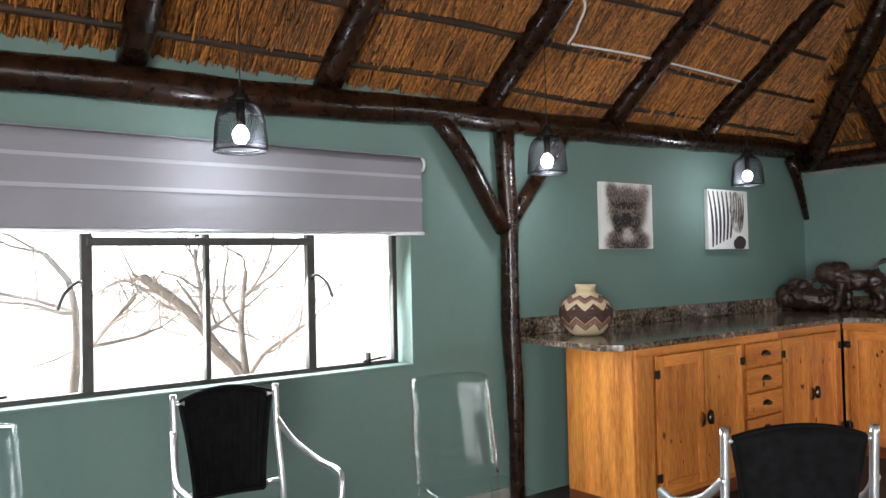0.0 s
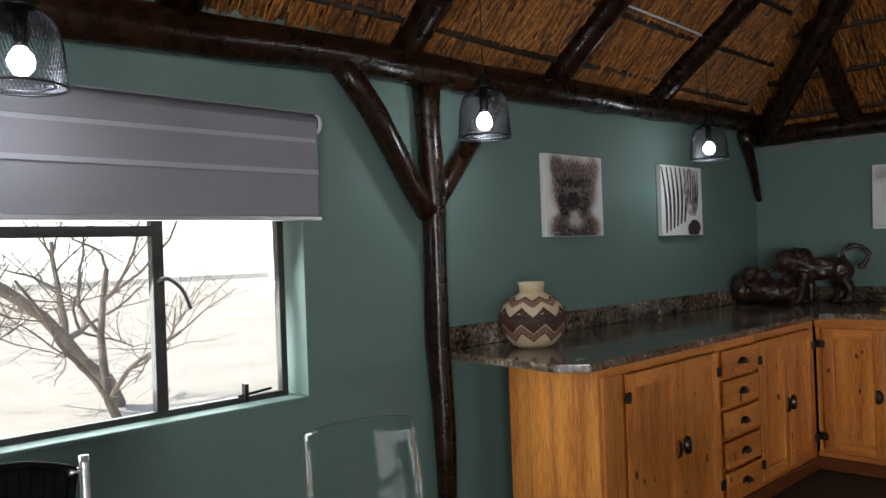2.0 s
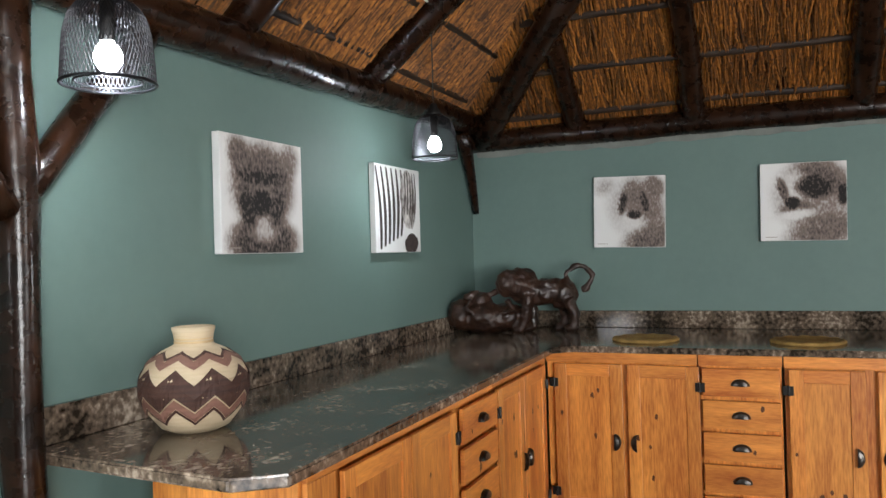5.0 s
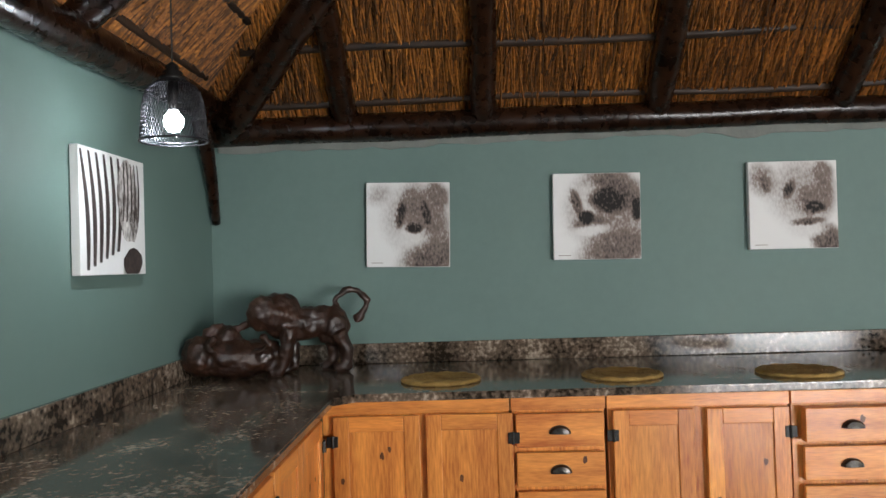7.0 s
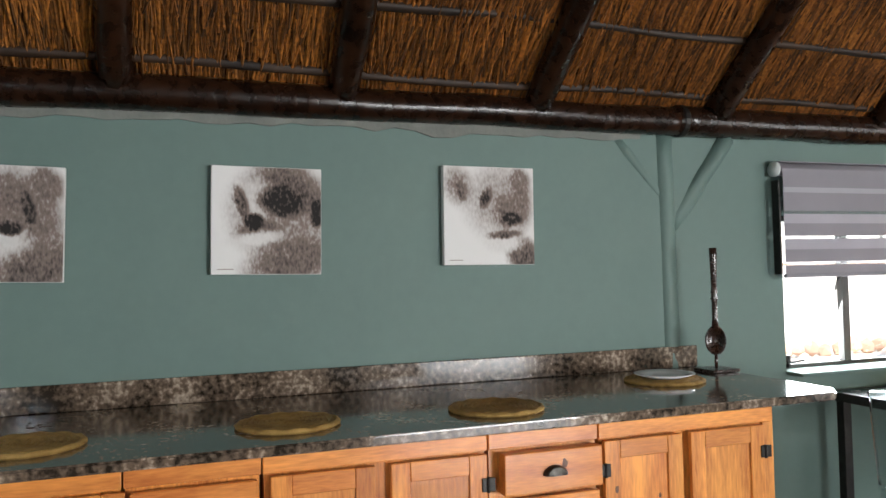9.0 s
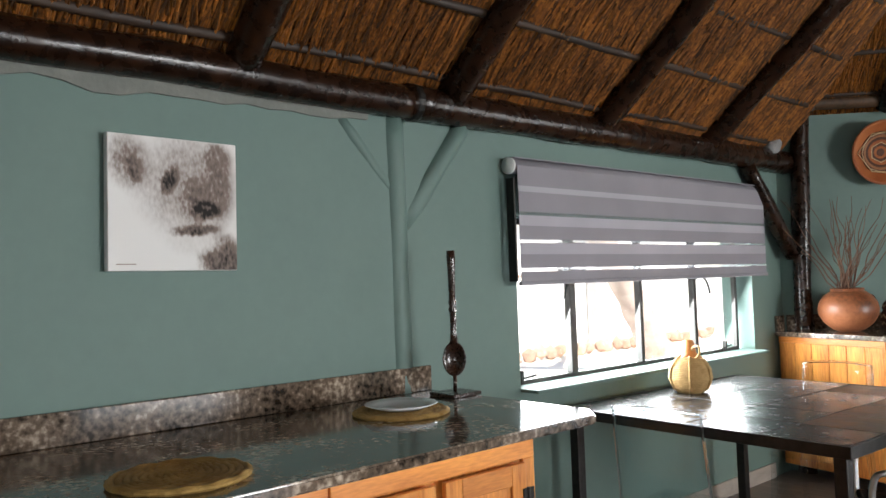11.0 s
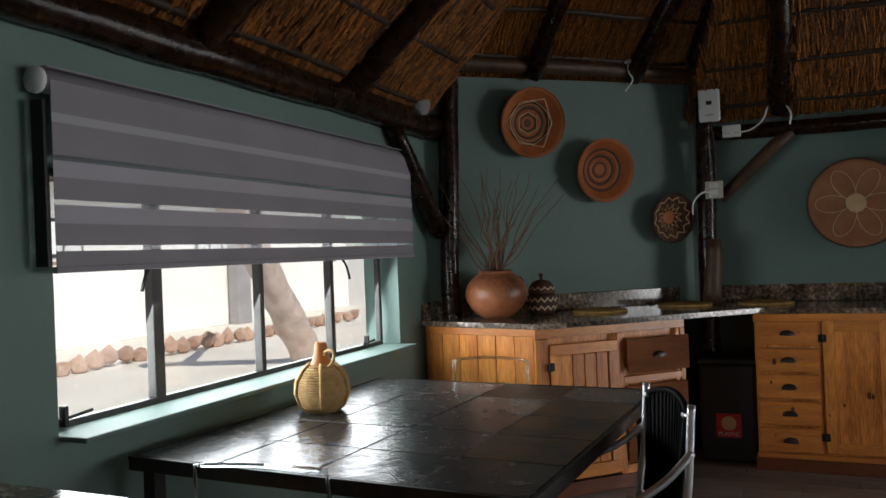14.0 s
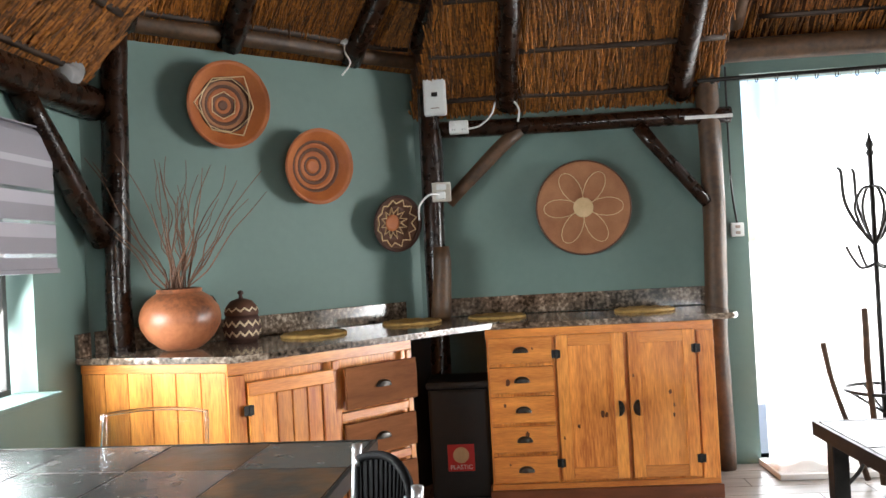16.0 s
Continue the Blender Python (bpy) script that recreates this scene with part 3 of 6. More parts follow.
def steel_window(name, m, w, h, cols, transom, stays, label):
    """Local x along the wall, z up, y out. cols: mullion places; transom (x0, x1, z)."""
    ob = new(name)
    ob.matrix_world = m
    setting(ob, label)
    f = 0.028

    def bar(nm, x0, x1, z0, z1, d=0.03):
        part(nm, cube(x0, x1, -d / 2, d / 2, z0, z1, 0.003), FRAME, ob)
    bar("window_frame", 0, w, 0, f)
    bar("window_frame", 0, w, h - f, h)
    bar("window_frame", 0, f, f, h - f)
    bar("window_frame", w - f, w, f, h - f)
    for c, wd in cols:
        bar("mullion", c - wd / 2, c + wd / 2, f, h - f, 0.04)
    if transom:
        bar("transom", transom[0], transom[1], transom[2] - 0.018, transom[2] + 0.018, 0.045)
    edges = [0] + [c for c, _ in cols] + [w]
    for a, b in zip(edges, edges[1:]):
        p = part("pane", cube(a + 0.014, b - 0.014, -0.002, 0.002, 0.014, h - 0.014, 0), PANE, ob)
        p.visible_shadow = False
    for x, z, s in stays:
        bm = tube(bmesh.new(), curve([(x, -0.02, z), (x + 0.02 * s, -0.05, z + 0.012), (x + 0.07 * s, -0.055, z - 0.03), (x + 0.10 * s, -0.055, z - 0.10)], 5), [0.009] * 6 + [0.007] * 10, 6)
        part("latch", bm, IRON, ob)
    return ob


def stay_bar(ob, x, z, w):
    bm = tube(bmesh.new(), [(x, -0.03, z), (x + w, -0.03, z + 0.012)], 0.006, 6)
    box(bm, x + 0.02, x + 0.035, -0.045, -0.02, z - 0.02, z + 0.045)
    part("window_stay", bm, IRON, ob)


w1 = steel_window("window_1", pose(WA[0], NY + 0.10, WA[2]), WA[1] - WA[0] - 0.035, WA[3] - WA[2],
                  [(0.492, 0.045), (1.010, 0.024), (1.542, 0.042)], (0.492, 1.542, 0.66), [(1.54, 0.48, 1), (0.47, 0.48, -1)],
                  "wide dark steel casement window looking out on bare branches")
stay_bar(w1, 1.83, 0.035, 0.14)
stay_bar(w1, 0.05, 0.035, 0.14)
stay_bar(w1, 0.93, 0.70, 0.16)
w2 = steel_window("window_2", Matrix.Translation((EX + 0.10, WB[1], WB[2])) @ Matrix.Rotation(-math.pi / 2, 4, 'Z'), WB[1] - WB[0] - 0.05, WB[3] - WB[2],
                  [(0.515, 0.05), (1.143, 0.03), (1.733, 0.035)], None, [(1.75, 0.50, 1), (0.50, 0.52, -1)],
                  "wide dark steel casement window looking out on a white building")
stay_bar(w2, 0.05, 0.035, 0.14)
stay_bar(w2, 2.02, 0.035, 0.12)
for nm, m, w in (("window_sill", pose((WA[0] + WA[1]) / 2, NY + 0.05, WA[2]), WA[1] - WA[0]), ("window_sill", pose(EX + 0.05, (WB[0] + WB[1]) / 2, WB[2], 0, 0, 90), WB[1] - WB[0])):
    bm = box(bmesh.new(), -w / 2 + 0.002, w / 2 - 0.002, -0.056, 0.16, -0.012, 0.006, 0.005)
    bm.transform(m)
    setting(part(nm, bm, PAINT), "painted plaster window sill")


# ---- roller blinds ----
def striped_blind(m, w, h, bands, label, lit):
    ob = thing("roller_blind", m, label, "blind")
    bm = tube(bmesh.new(), [(0.0, -0.045, h - 0.04), (w, -0.045, h - 0.04)], 0.036, 20)
    part("roller", bm, BLIND, ob, "", True)
    for x0, x1 in ((-0.016, 0.0), (w, w + 0.016)):
        part("end_cap", tube(bmesh.new(), [(x0, -0.045, h - 0.04), (x1, -0.045, h - 0.04)], 0.04, 20), WHITE, ob, "white plastic end cap", True)
    z = h - 0.04
    n = len(bands)
    for i, (frac, kind) in enumerate(bands):
        z1 = z - frac * (h - 0.06)
        y = -0.082 + (0.006 * math.sin(i * 1.7) if not lit else 0)
        part("band" if kind else "sheer_band", cube(0.012, w - 0.012, y - 0.0012, y + 0.0012, z1, z, 0), (SHEER, BLIND, BLIND_THIN)[kind], ob)
        z = z1
    part("bottom_rail", cube(0.005, w - 0.005, -0.092, -0.07, z - 0.02, z, 0.004), ALU if not lit else BLIND, ob, "slim bottom rail")
    part("fascia_cloth", cube(0.0, w, -0.083, -0.005, h - 0.006, h, 0.002), BLIND, ob)
    if lit:
        part("side_channel", cube(-0.016, -0.004, -0.08, -0.03, 0.02, h - 0.1, 0.003), IRON, ob)
    return ob


striped_blind(pose(-0.60, NY, 1.545), 2.39, 0.42, [(0.17, 1), (0.05, 2), (0.29, 1), (0.05, 2), (0.30, 1), (0.14, 1)], "grey cloth roller blind drawn half way down the window", False)
striped_blind(Matrix.Translation((EX, -1.18, 1.385)) @ Matrix.Rotation(-math.pi / 2, 4, 'Z'), 2.45, 0.61,
              [(0.175, 1), (0.05, 2), (0.175, 1), (0.03, 0), (0.09, 2), (0.12, 1), (0.028, 0), (0.10, 2), (0.12, 1), (0.03, 0), (0.082, 1)], "grey and sheer striped roller blind half way down the window", True)

# ---- counters ----
CT = 0.955
ct = thing("worktop", (0, 0, 0), "long L-shaped polished brown granite worktop on pine cabinets", "worktop")
part("slab", prism([(2.47, NY), (2.43, 3.00), (2.41, 2.74), (2.49, 2.63), (4.84, 2.64), (4.91, 2.57), (4.945, -0.60), (5.03, -0.68), (EX, -0.68), (EX, NY)], CT - 0.032, CT, 0.006), GRANITE, ct)
part("backsplash", cube(2.50, EX - 0.022, NY - 0.022, NY, CT + 0.001, CT + 0.105, 0.003), GRANITE, ct)
part("backsplash", cube(EX - 0.022, EX, -0.67, NY, CT + 0.001, CT + 0.105, 0.003), GRANITE, ct)
SCT = 0.988
cs = thing("worktop", (0, 0, 0), "polished granite worktop set slantwise across the corner", "worktop")
part("slab", prism([(AX0, -3.86), (5.10, -3.66), (5.02, -3.70), (3.97, -4.66), (3.94, -4.76), (4.40, -5.29), (AX0, AY0)], SCT - 0.03, SCT, 0.006), GRANITE, cs)
bm = box(bmesh.new(), 0.02, L - 0.14, -0.022, -0.001, SCT + 0.001, SCT + 0.11, 0.003)
bm.transform(DIAG)
part("backsplash", bm, GRANITE, cs)
part("backsplash", cube(EX - 0.022, EX - 0.001, -3.975, -3.865, SCT + 0.001, SCT + 0.11, 0.003), GRANITE, cs)
cb = thing("worktop", (0, 0, 0), "polished granite worktop over a pine cupboard by the curtain", "worktop")
part("slab", prism([(4.38, SY), (3.99, -4.85), (4.02, -4.64), (2.84, -4.64), (2.70, -4.66), (2.66, -4.72), (2.66, SY)], SCT - 0.035, SCT - 0.004, 0.006), GRANITE, cb)
part("backsplash", cube(2.68, 4.30, SY + 0.001, SY + 0.022, SCT - 0.002, SCT + 0.11, 0.003), GRANITE, cb)

# ---- pine cabinets ----


def pull_mesh():
    bm = bmesh.new()
    prof = [(math.cos(a), math.sin(a)) for a in [math.pi * k / 10 for k in range(11)]]
    rings = []
    for s, d in ((1.0, 0.0), (0.98, 0.012), (0.8, 0.022), (0.35, 0.026)):
        rings.append([bm.verts.new((0.043 * s * c, -d, 0.032 * s * si - 0.012)) for c, si in prof])
    for a, b in zip(rings, rings[1:]):
        for k in range(10):
            bm.faces.new((a[k], b[k], b[k + 1], a[k + 1]))
    bm.faces.new(rings[-1])
    r = bmesh.ops.extrude_face_region(bm, geom=list(bm.faces))
    bmesh.ops.translate(bm, vec=(0, 0.003, 0), verts=[g for g in r["geom"] if isinstance(g, bmesh.types.BMVert)])
    bmesh.ops.recalc_face_normals(bm, faces=bm.faces)
    return bm


def shared(name, bm, material):
    me = bpy.data.meshes.new(name)
    bm.to_mesh(me)
    bm.free()
    me.materials.append(material)
    return me


PULL_ME = shared("cup_pull", pull_mesh(), PULL)
hb = box(bmesh.new(), -0.026, -0.003, -0.006, 0, -0.022, 0.022, 0.002)
box(hb, 0.003, 0.020, -0.006, 0, -0.022, 0.022, 0.002)
tube(hb, [(0, -0.006, -0.024), (0, -0.006, 0.024)], 0.006, 8)
HINGE_ME = shared("hinge", hb, IRON)
knob_b = lathe([(0.0, 0.03), (0.014, 0.028), (0.016, 0.022), (0.007, 0.014), (0.006, 0.004), (0.013, 0.0)], 14)
knob_b.transform(pose(0, 0, 0, 90))
KNOB_ME = shared("knob", knob_b, PULL)


def fitted(name, me, parent, x, y, z, turn=0):
    ob = new(name, me)
    ob.parent = parent
    ob.matrix_local = pose(x, y, z, 0, turn, 0)
    return ob


KN = random.Random(11)


def knots(parent, x0, x1, z0, z1, y, n):
    for _ in range(n):
        r = KN.uniform(0.006, 0.015)
        bm = bmesh.new()
        bmesh.ops.create_circle(bm, cap_ends=True, segments=9, radius=r)
        for v in bm.verts:
            v.co *= 1 + KN.uniform(-0.3, 0.3)
        r2 = bmesh.ops.extrude_face_region(bm, geom=list(bm.faces))
        bmesh.ops.translate(bm, vec=(0, 0, 0.001), verts=[g for g in r2["geom"] if isinstance(g, bmesh.types.BMVert)])
        bm.transform(pose(KN.uniform(x0, x1), y, KN.uniform(z0, z1), 90) @ Matrix.Diagonal((0.75, 1.3, 1, 1)))
        part("knot", bm, KNOT, parent)


def door(cab, x0, x1, z0, z1, hinge_left, slats=False, pull=True):
    """A framed door on the front plane y = 0 of the cabinet, the room towards -y."""
    d = new("door")
    d.parent = cab
    d.matrix_local = pose(x0, -0.004, z0)
    w, h, s = x1 - x0, z1 - z0, 0.062
    part("stile", cube(0, s, -0.018, 0, 0, h, 0.003), PINE, d)
    part("stile", cube(w - s, w, -0.018, 0, 0, h, 0.003), PINE, d)
    part("rail", cube(s, w - s, -0.0175, 0, 0, s, 0.003), PINE_H, d)
    part("rail", cube(s, w - s, -0.0175, 0, h - s, h, 0.003), PINE_H, d)
    if slats:
        n = 5
        for i in range(n):
            a, b = s + (w - 2 * s) * i / n, s + (w - 2 * s) * (i + 1) / n
            part("slat", cube(a + 0.002, b - 0.002, -0.012, -0.002, s, h - s, 0.004), PINE, d)
    else:
        bm = cube(s - 0.002, w - s + 0.002, -0.009, -0.002, s - 0.002, h - s + 0.002, 0)
        p = part("panel", bm, PINE, d)
        knots(d, s + 0.03, w - s - 0.03, s + 0.05, h - s - 0.05, -0.0092, 3)
    knots(d, 0.015, s - 0.015, 0.1, h - 0.1, -0.0182, 1)
    px = w - s / 2 if hinge_left else s / 2
    if pull:
        fitted("cup_pull", PULL_ME, d, px, -0.018, h * 0.48, 90 if hinge_left else -90)
    hx = 0.0 if hinge_left else w
    for z in (h * 0.12, h * 0.87):
        fitted("hinge", HINGE_ME, d, hx, -0.018, z, 0 if hinge_left else 180)


def drawers(cab, x0, x1, z0, z1, n, material=None, knob=False, ajar=()):
    step = (z1 - z0) / n
    for i in range(n):
        a = z1 - step * (i + 1) + 0.010
        o = 0.022 if i in ajar else 0.0
        d = new("drawer")
        d.parent = cab
        d.matrix_local = pose(x0, -0.004 - o, a)
        w, h = x1 - x0, step - 0.020
        part("drawer_front", cube(0, w, -0.02, 0.0 + o, 0, h, 0.004), material or PINE_H, d)
        if knob:
            fitted("knob", KNOB_ME, d, w / 2, -0.02, h * 0.55)
        else:
            fitted("cup_pull", PULL_ME, d, w / 2, -0.02, h * 0.5)
        if not material:
            knots(d, 0.02, w - 0.02, 0.02, h - 0.02, -0.0202, 1)


def carcass(m, w, depth, h, label, ends=(True, True), plinth=0.075):
    cab = thing("base_cabinet", m, label, "cabinet", "pine base cabinets")
    part("carcass", box(bmesh.new(), 0.004, w - 0.004, 0.014, depth, plinth, h - 0.001), PINE, cab)
    part("plinth", cube(-0.012 if ends[0] else 0, w + 0.012 if ends[1] else w, -0.014, depth, 0, plinth, 0.005), PLINTH, cab, "dark stained plinth")
    part("top_rail", cube(0, w, 0, 0.02, h - 0.055, h - 0.002, 0.003), PINE_H, cab)
    part("bottom_rail", cube(0, w, 0, 0.02, plinth, plinth + 0.03, 0.003), PINE_H, cab)
    return cab


def upright(cab, x0, x1, h, plinth=0.075):
    part("upright", cube(x0, x1, 0.0, 0.02, plinth + 0.03, h - 0.055, 0.003), PINE, cab)


H = CT - 0.033
DZ0, DZ1 = 0.115, 0.862
# north run, fronts at y = 2.71
c1 = carcass(pose(2.69, 2.715, 0), 1.01, 0.50, H, "knotty orange pine cabinet with two panelled doors", (True, False))
upright(c1, 0, 0.14, H)
upright(c1, 0.97, 1.01, H)
door(c1, 0.15, 0.572, DZ0, DZ1, True)
door(c1, 0.582, 0.965, DZ0, DZ1, False)
for i in range(4):
    part("side_board", cube(-0.012, 0.002, 0.02 + i * 0.12, 0.02 + (i + 1) * 0.12 - 0.001, 0.076, H - 0.002, 0.002), PINE, c1)
c2 = carcass(pose(3.705, 2.715, 0), 0.41, 0.73, H, "narrow knotty pine cabinet with five drawers", (False, False))
drawers(c2, 0.012, 0.398, 0.10, 0.868, 5)
c3 = carcass(pose(4.12, 2.715, 0), 0.82, 0.73, H, "knotty orange pine cabinet with two panelled doors", (False, False))
upright(c3, 0.755, 0.82, H)
door(c3, 0.01, 0.375, DZ0, DZ1, True)
door(c3, 0.38, 0.75, DZ0, DZ1, False)
# east run, fronts at x = 4.96, local x runs south
ER = lambda y: Matrix.Translation((4.958, y, 0)) @ Matrix.Rotation(-math.pi / 2, 4, 'Z')
c4 = carcass(ER(2.715), 0.755, 0.91, H, "orange pine cabinet with two panelled doors at the corner", (False, False))
door(c4, 0.05, 0.395, DZ0, DZ1, True)
door(c4, 0.42, 0.765, DZ0, DZ1, False)
c5 = carcass(ER(1.955), 0.375, 0.91, H, "narrow orange pine cabinet with five drawers", (False, False))
drawers(c5, 0.017, 0.362, 0.10, 0.868, 5)
c6 = carcass(ER(1.575), 0.715, 0.91, H, "orange pine cabinet with two panelled doors", (False, False))
door(c6, 0.02, 0.335, DZ0, DZ1, True)
door(c6, 0.385, 0.705, DZ0, DZ1, False)
c7 = carcass(ER(0.855), 0.405, 0.91, H, "narrow orange pine cabinet with five drawers, the top one ajar", (False, False))
drawers(c7, 0.035, 0.395, 0.10, 0.868, 5, ajar=(0,))
c8 = carcass(ER(0.445), 0.745, 0.91, H, "orange pine cabinet with two panelled doors at the counter's end", (False, True))
upright(c8, 0.695, 0.745, H)
door(c8, 0.008, 0.325, DZ0, DZ1, True)
door(c8, 0.36, 0.685, DZ0, DZ1, False)
# south cupboard
SR = lambda x, y: Matrix.Translation((x, y, 0)) @ Matrix.Rotation(math.pi, 4, 'Z')
HS = SCT - 0.036
c9 = carcass(SR(4.03, -4.678), 1.22, 0.64, HS, "knotty pine cupboard with five drawers and two doors", (True, True))
upright(c9, 1.13, 1.22, HS)
upright(c9, 0.355, 0.375, HS)
upright(c9, 0.74, 0.76, HS)
drawers(c9, 0.015, 0.36, 0.11, 0.915, 5)
door(c9, 0.38, 0.738, DZ0 + 0.01, 0.908, True)
door(c9, 0.762, 1.115, DZ0 + 0.01, 0.908, False)
# slanted cabinet: an east end panel, then the slanting front
c10 = thing("base_cabinet", (0, 0, 0), "worn pine corner cabinet with slatted door and loose drawers", "cabinet", "pine base cabinets")
FA = Vector((5.14, -3.72, 0))
fdir = Vector((4.42 - 5.14, -4.42 + 3.72, 0))
FL = fdir.length
part("carcass", prism([(AX0 - 0.01, -3.92), (5.15, -3.755), (4.44, -4.445), (4.80, -4.88), (AX0 - 0.01, -4.03)], 0.075, SCT - 0.032), PINE, c10)
END = Matrix.Translation((5.14, -3.72, 0)) @ Matrix.Rotation(math.atan2(-0.16, 0.74), 4, 'Z')
for i in range(6):
    bm = cube(i * 0.125, i * 0.125 + 0.122, -0.025, 0.0, 0.08, SCT - 0.075, 0.003)
    bm.transform(END)
    part("end_board", bm, PINE, c10)
bm = cube(-0.01, 0.748, -0.02, 0.005, SCT - 0.074, SCT - 0.033, 0.003)
bm.transform(END)
part("end_rail", bm, PINE_H, c10)
front = new("front_panel")
front.parent = c10
front.matrix_local = Matrix.Translation(FA) @ Matrix.Rotation(math.atan2(fdir.y, fdir.x), 4, 'Z')


def front_part(name, x0, x1, d0, d1, z0, z1, material, bevel=0.003):
    return part(name, cube(x0, x1, d0, d1, z0, z1, bevel), material, front)


SIGN = -1   # the room lies towards -y of the slanting front


def fp(name, x0, x1, d0, d1, z0, z1, material, bevel=0.003):
    a, b = sorted((SIGN * d0, SIGN * d1))
    return front_part(name, x0, x1, a, b, z0, z1, material, bevel)


fp("top_rail", 0, FL, 0.0, 0.02, SCT - 0.09, SCT - 0.033, PINE_H)
fp("upright", 0, 0.08, 0.0, 0.02, 0.08, SCT - 0.092, PINE)
fp("upright", 0.53, 0.57, 0.0, 0.02, 0.08, SCT - 0.092, PINE)
fp("upright", FL - 0.03, FL, 0.0, 0.02, 0.08, SCT - 0.092, PINE)
fp("divider_rail", 0.57, FL - 0.03, 0.0, 0.019, 0.60, 0.64, PINE_H)
fp("divider_rail", 0.57, FL - 0.03, 0.0, 0.019, 0.36, 0.40, PINE_H)
fp("divider_rail", 0.57, FL - 0.03, 0.0, 0.019, 0.08, 0.13, PINE_H)
fp("plinth", 0, FL, 0.0, 0.02, 0.0, 0.078, PLINTH)
fp("door_rail", 0.09, 0.525, 0.012, 0.034, 0.80, 0.86, PINE_H)
fp("door_rail", 0.09, 0.525, 0.012, 0.034, 0.10, 0.17, PINE_H)
fp("door_stile", 0.09, 0.15, 0.012, 0.0335, 0.17, 0.80, PINE)
fp("door_stile", 0.465, 0.525, 0.012, 0.0335, 0.17, 0.80, PINE)
for i in range(4):
    a = 0.152 + i * 0.078
    fp("door_slat", a, a + 0.075, 0.008, 0.024, 0.17, 0.80, PINE, 0.006)
for z0, z1, o in ((0.66, 0.86, 0.03), (0.42, 0.585, 0.008), (0.15, 0.345, 0.0)):
    fp("drawer_front", 0.575, FL - 0.005, 0.014 + o, 0.034 + o, z0, z1, DARKPINE)
    k = new("cup_pull", PULL_ME)
    k.parent = front
    k.matrix_local = Matrix.Translation((0.57 + (FL - 0.57) / 2, SIGN * (0.034 + o), (z0 + z1) / 2)) @ Matrix.Rotation(0 if SIGN < 0 else math.pi, 4, 'Z')
hg = new("hinge", HINGE_ME)
hg.parent = front
hg.matrix_local = Matrix.Translation((0.088, SIGN * 0.034, 0.74)) @ Matrix.Rotation(0 if SIGN < 0 else math.pi, 4, 'Z')

# ---- slate table ----
def slate_table(name, m, w, d, z, nx, ny, label, rust):
    tb = thing(name, m, label, "table")
    part("table_frame", cube(0, w, 0, d, z - 0.045, z - 0.012, 0.003), IRON, tb)
    part("joint_bed", cube(0.012, w - 0.012, 0.012, d - 0.012, z - 0.014, z - 0.003, 0), TJOINT, tb)
    rim = ((0, w, 0, 0.014), (0, w, d - 0.014, d), (0, 0.014, 0.0145, d - 0.0145), (w - 0.014, w, 0.0145, d - 0.0145))
    for a in rim:
        part("rim", cube(*a, z - 0.016, z + 0.001, 0.001), IRON, tb)
    tr = random.Random(3)
    for i in range(nx):
        for j in range(ny):
            a, b = 0.016 + (w - 0.032) * i / nx, 0.016 + (w - 0.032) * (i + 1) / nx
            e, f = 0.016 + (d - 0.032) * j / ny, 0.016 + (d - 0.032) * (j + 1) / ny
            bm = cube(a + 0.003, b - 0.003, e + 0.003, f - 0.003, z - 0.012, z + tr.uniform(-0.0008, 0.001), 0.002)
            part("tile", bm, RUSTY if (i, j) in rust else SLATE, tb)
    for x in (0.03, w - 0.08):
        for y in (0.03, d - 0.08):
            part("leg", cube(x, x + 0.05, y, y + 0.05, 0, z - 0.045, 0.004), IRON, tb)
    return tb


slate_table("dining_table", pose(4.36, -2.93, 0, 0, 0, -3), 1.38, 1.56, 0.785, 4, 5, "square black iron table topped with slate tiles", {(0, 3), (0, 2), (1, 0), (0, 1)})
slate_table("dining_table", pose(1.58, -3.06, 0), 1.36, 1.37, 0.76, 4, 4, "black iron table topped with slate tiles by the curtain", {(2, 1)})

# ---- logs at the south end ----
UA = Vector((AX1 - AX0, AY1 - AY0, 0)).normalized()


def on_diag(s, d, z):
    p = Vector((AX0, AY0, 0)) + UA * s + DN * d
    return (p.x, p.y, z)


pole("wall_plate", on_diag(0.10, 0.05, 2.60), on_diag(2.05, 0.05, 2.585), 0.05, 0.045, 11, LOG_DRY, "thin grey-brown log along the slanting wall's top", wob=0.15)
pole("wall_post", (5.78, -4.03, 0.0), (5.73, -4.06, 2.56), 0.062, 0.06, 12, LOG, "dark varnished log post in the corner of the worktop", "post")
pole("brace", (5.79, -3.98, 1.52), (5.83, -3.46, 2.13), 0.055, 0.05, 13, LOG, "slanting dark log brace beside the striped blind", "brace")
pole("wall_post", (4.32, -5.16, 0.0), (4.30, -5.16, 2.50), 0.066, 0.06, 14, LOG, "dark log post between two worktops, carrying sockets", "post")
pole("driftwood_post", (4.29, -5.05, SCT), (4.27, -5.07, 1.42), 0.062, 0.05, 15, LOG_DRY, "short peeled golden log standing on the worktop", "post")
pole("tie_beam", (4.35, -5.20, 2.14), (2.50, -5.20, 2.12), 0.052, 0.05, 16, LOG, "dark log beam across the wall above a round tray", wob=0.15)
pole("brace", (4.22, -5.19, 1.69), (3.76, -5.19, 2.11), 0.04, 0.042, 17, LOG_DRY, "slanting brown log brace under the beam", "brace", group="south braces")
pole("brace", (2.66, -5.19, 1.60), (3.05, -5.19, 2.09), 0.04, 0.042, 18, LOG, "slanting brown log brace under the beam", "brace", group="south braces")
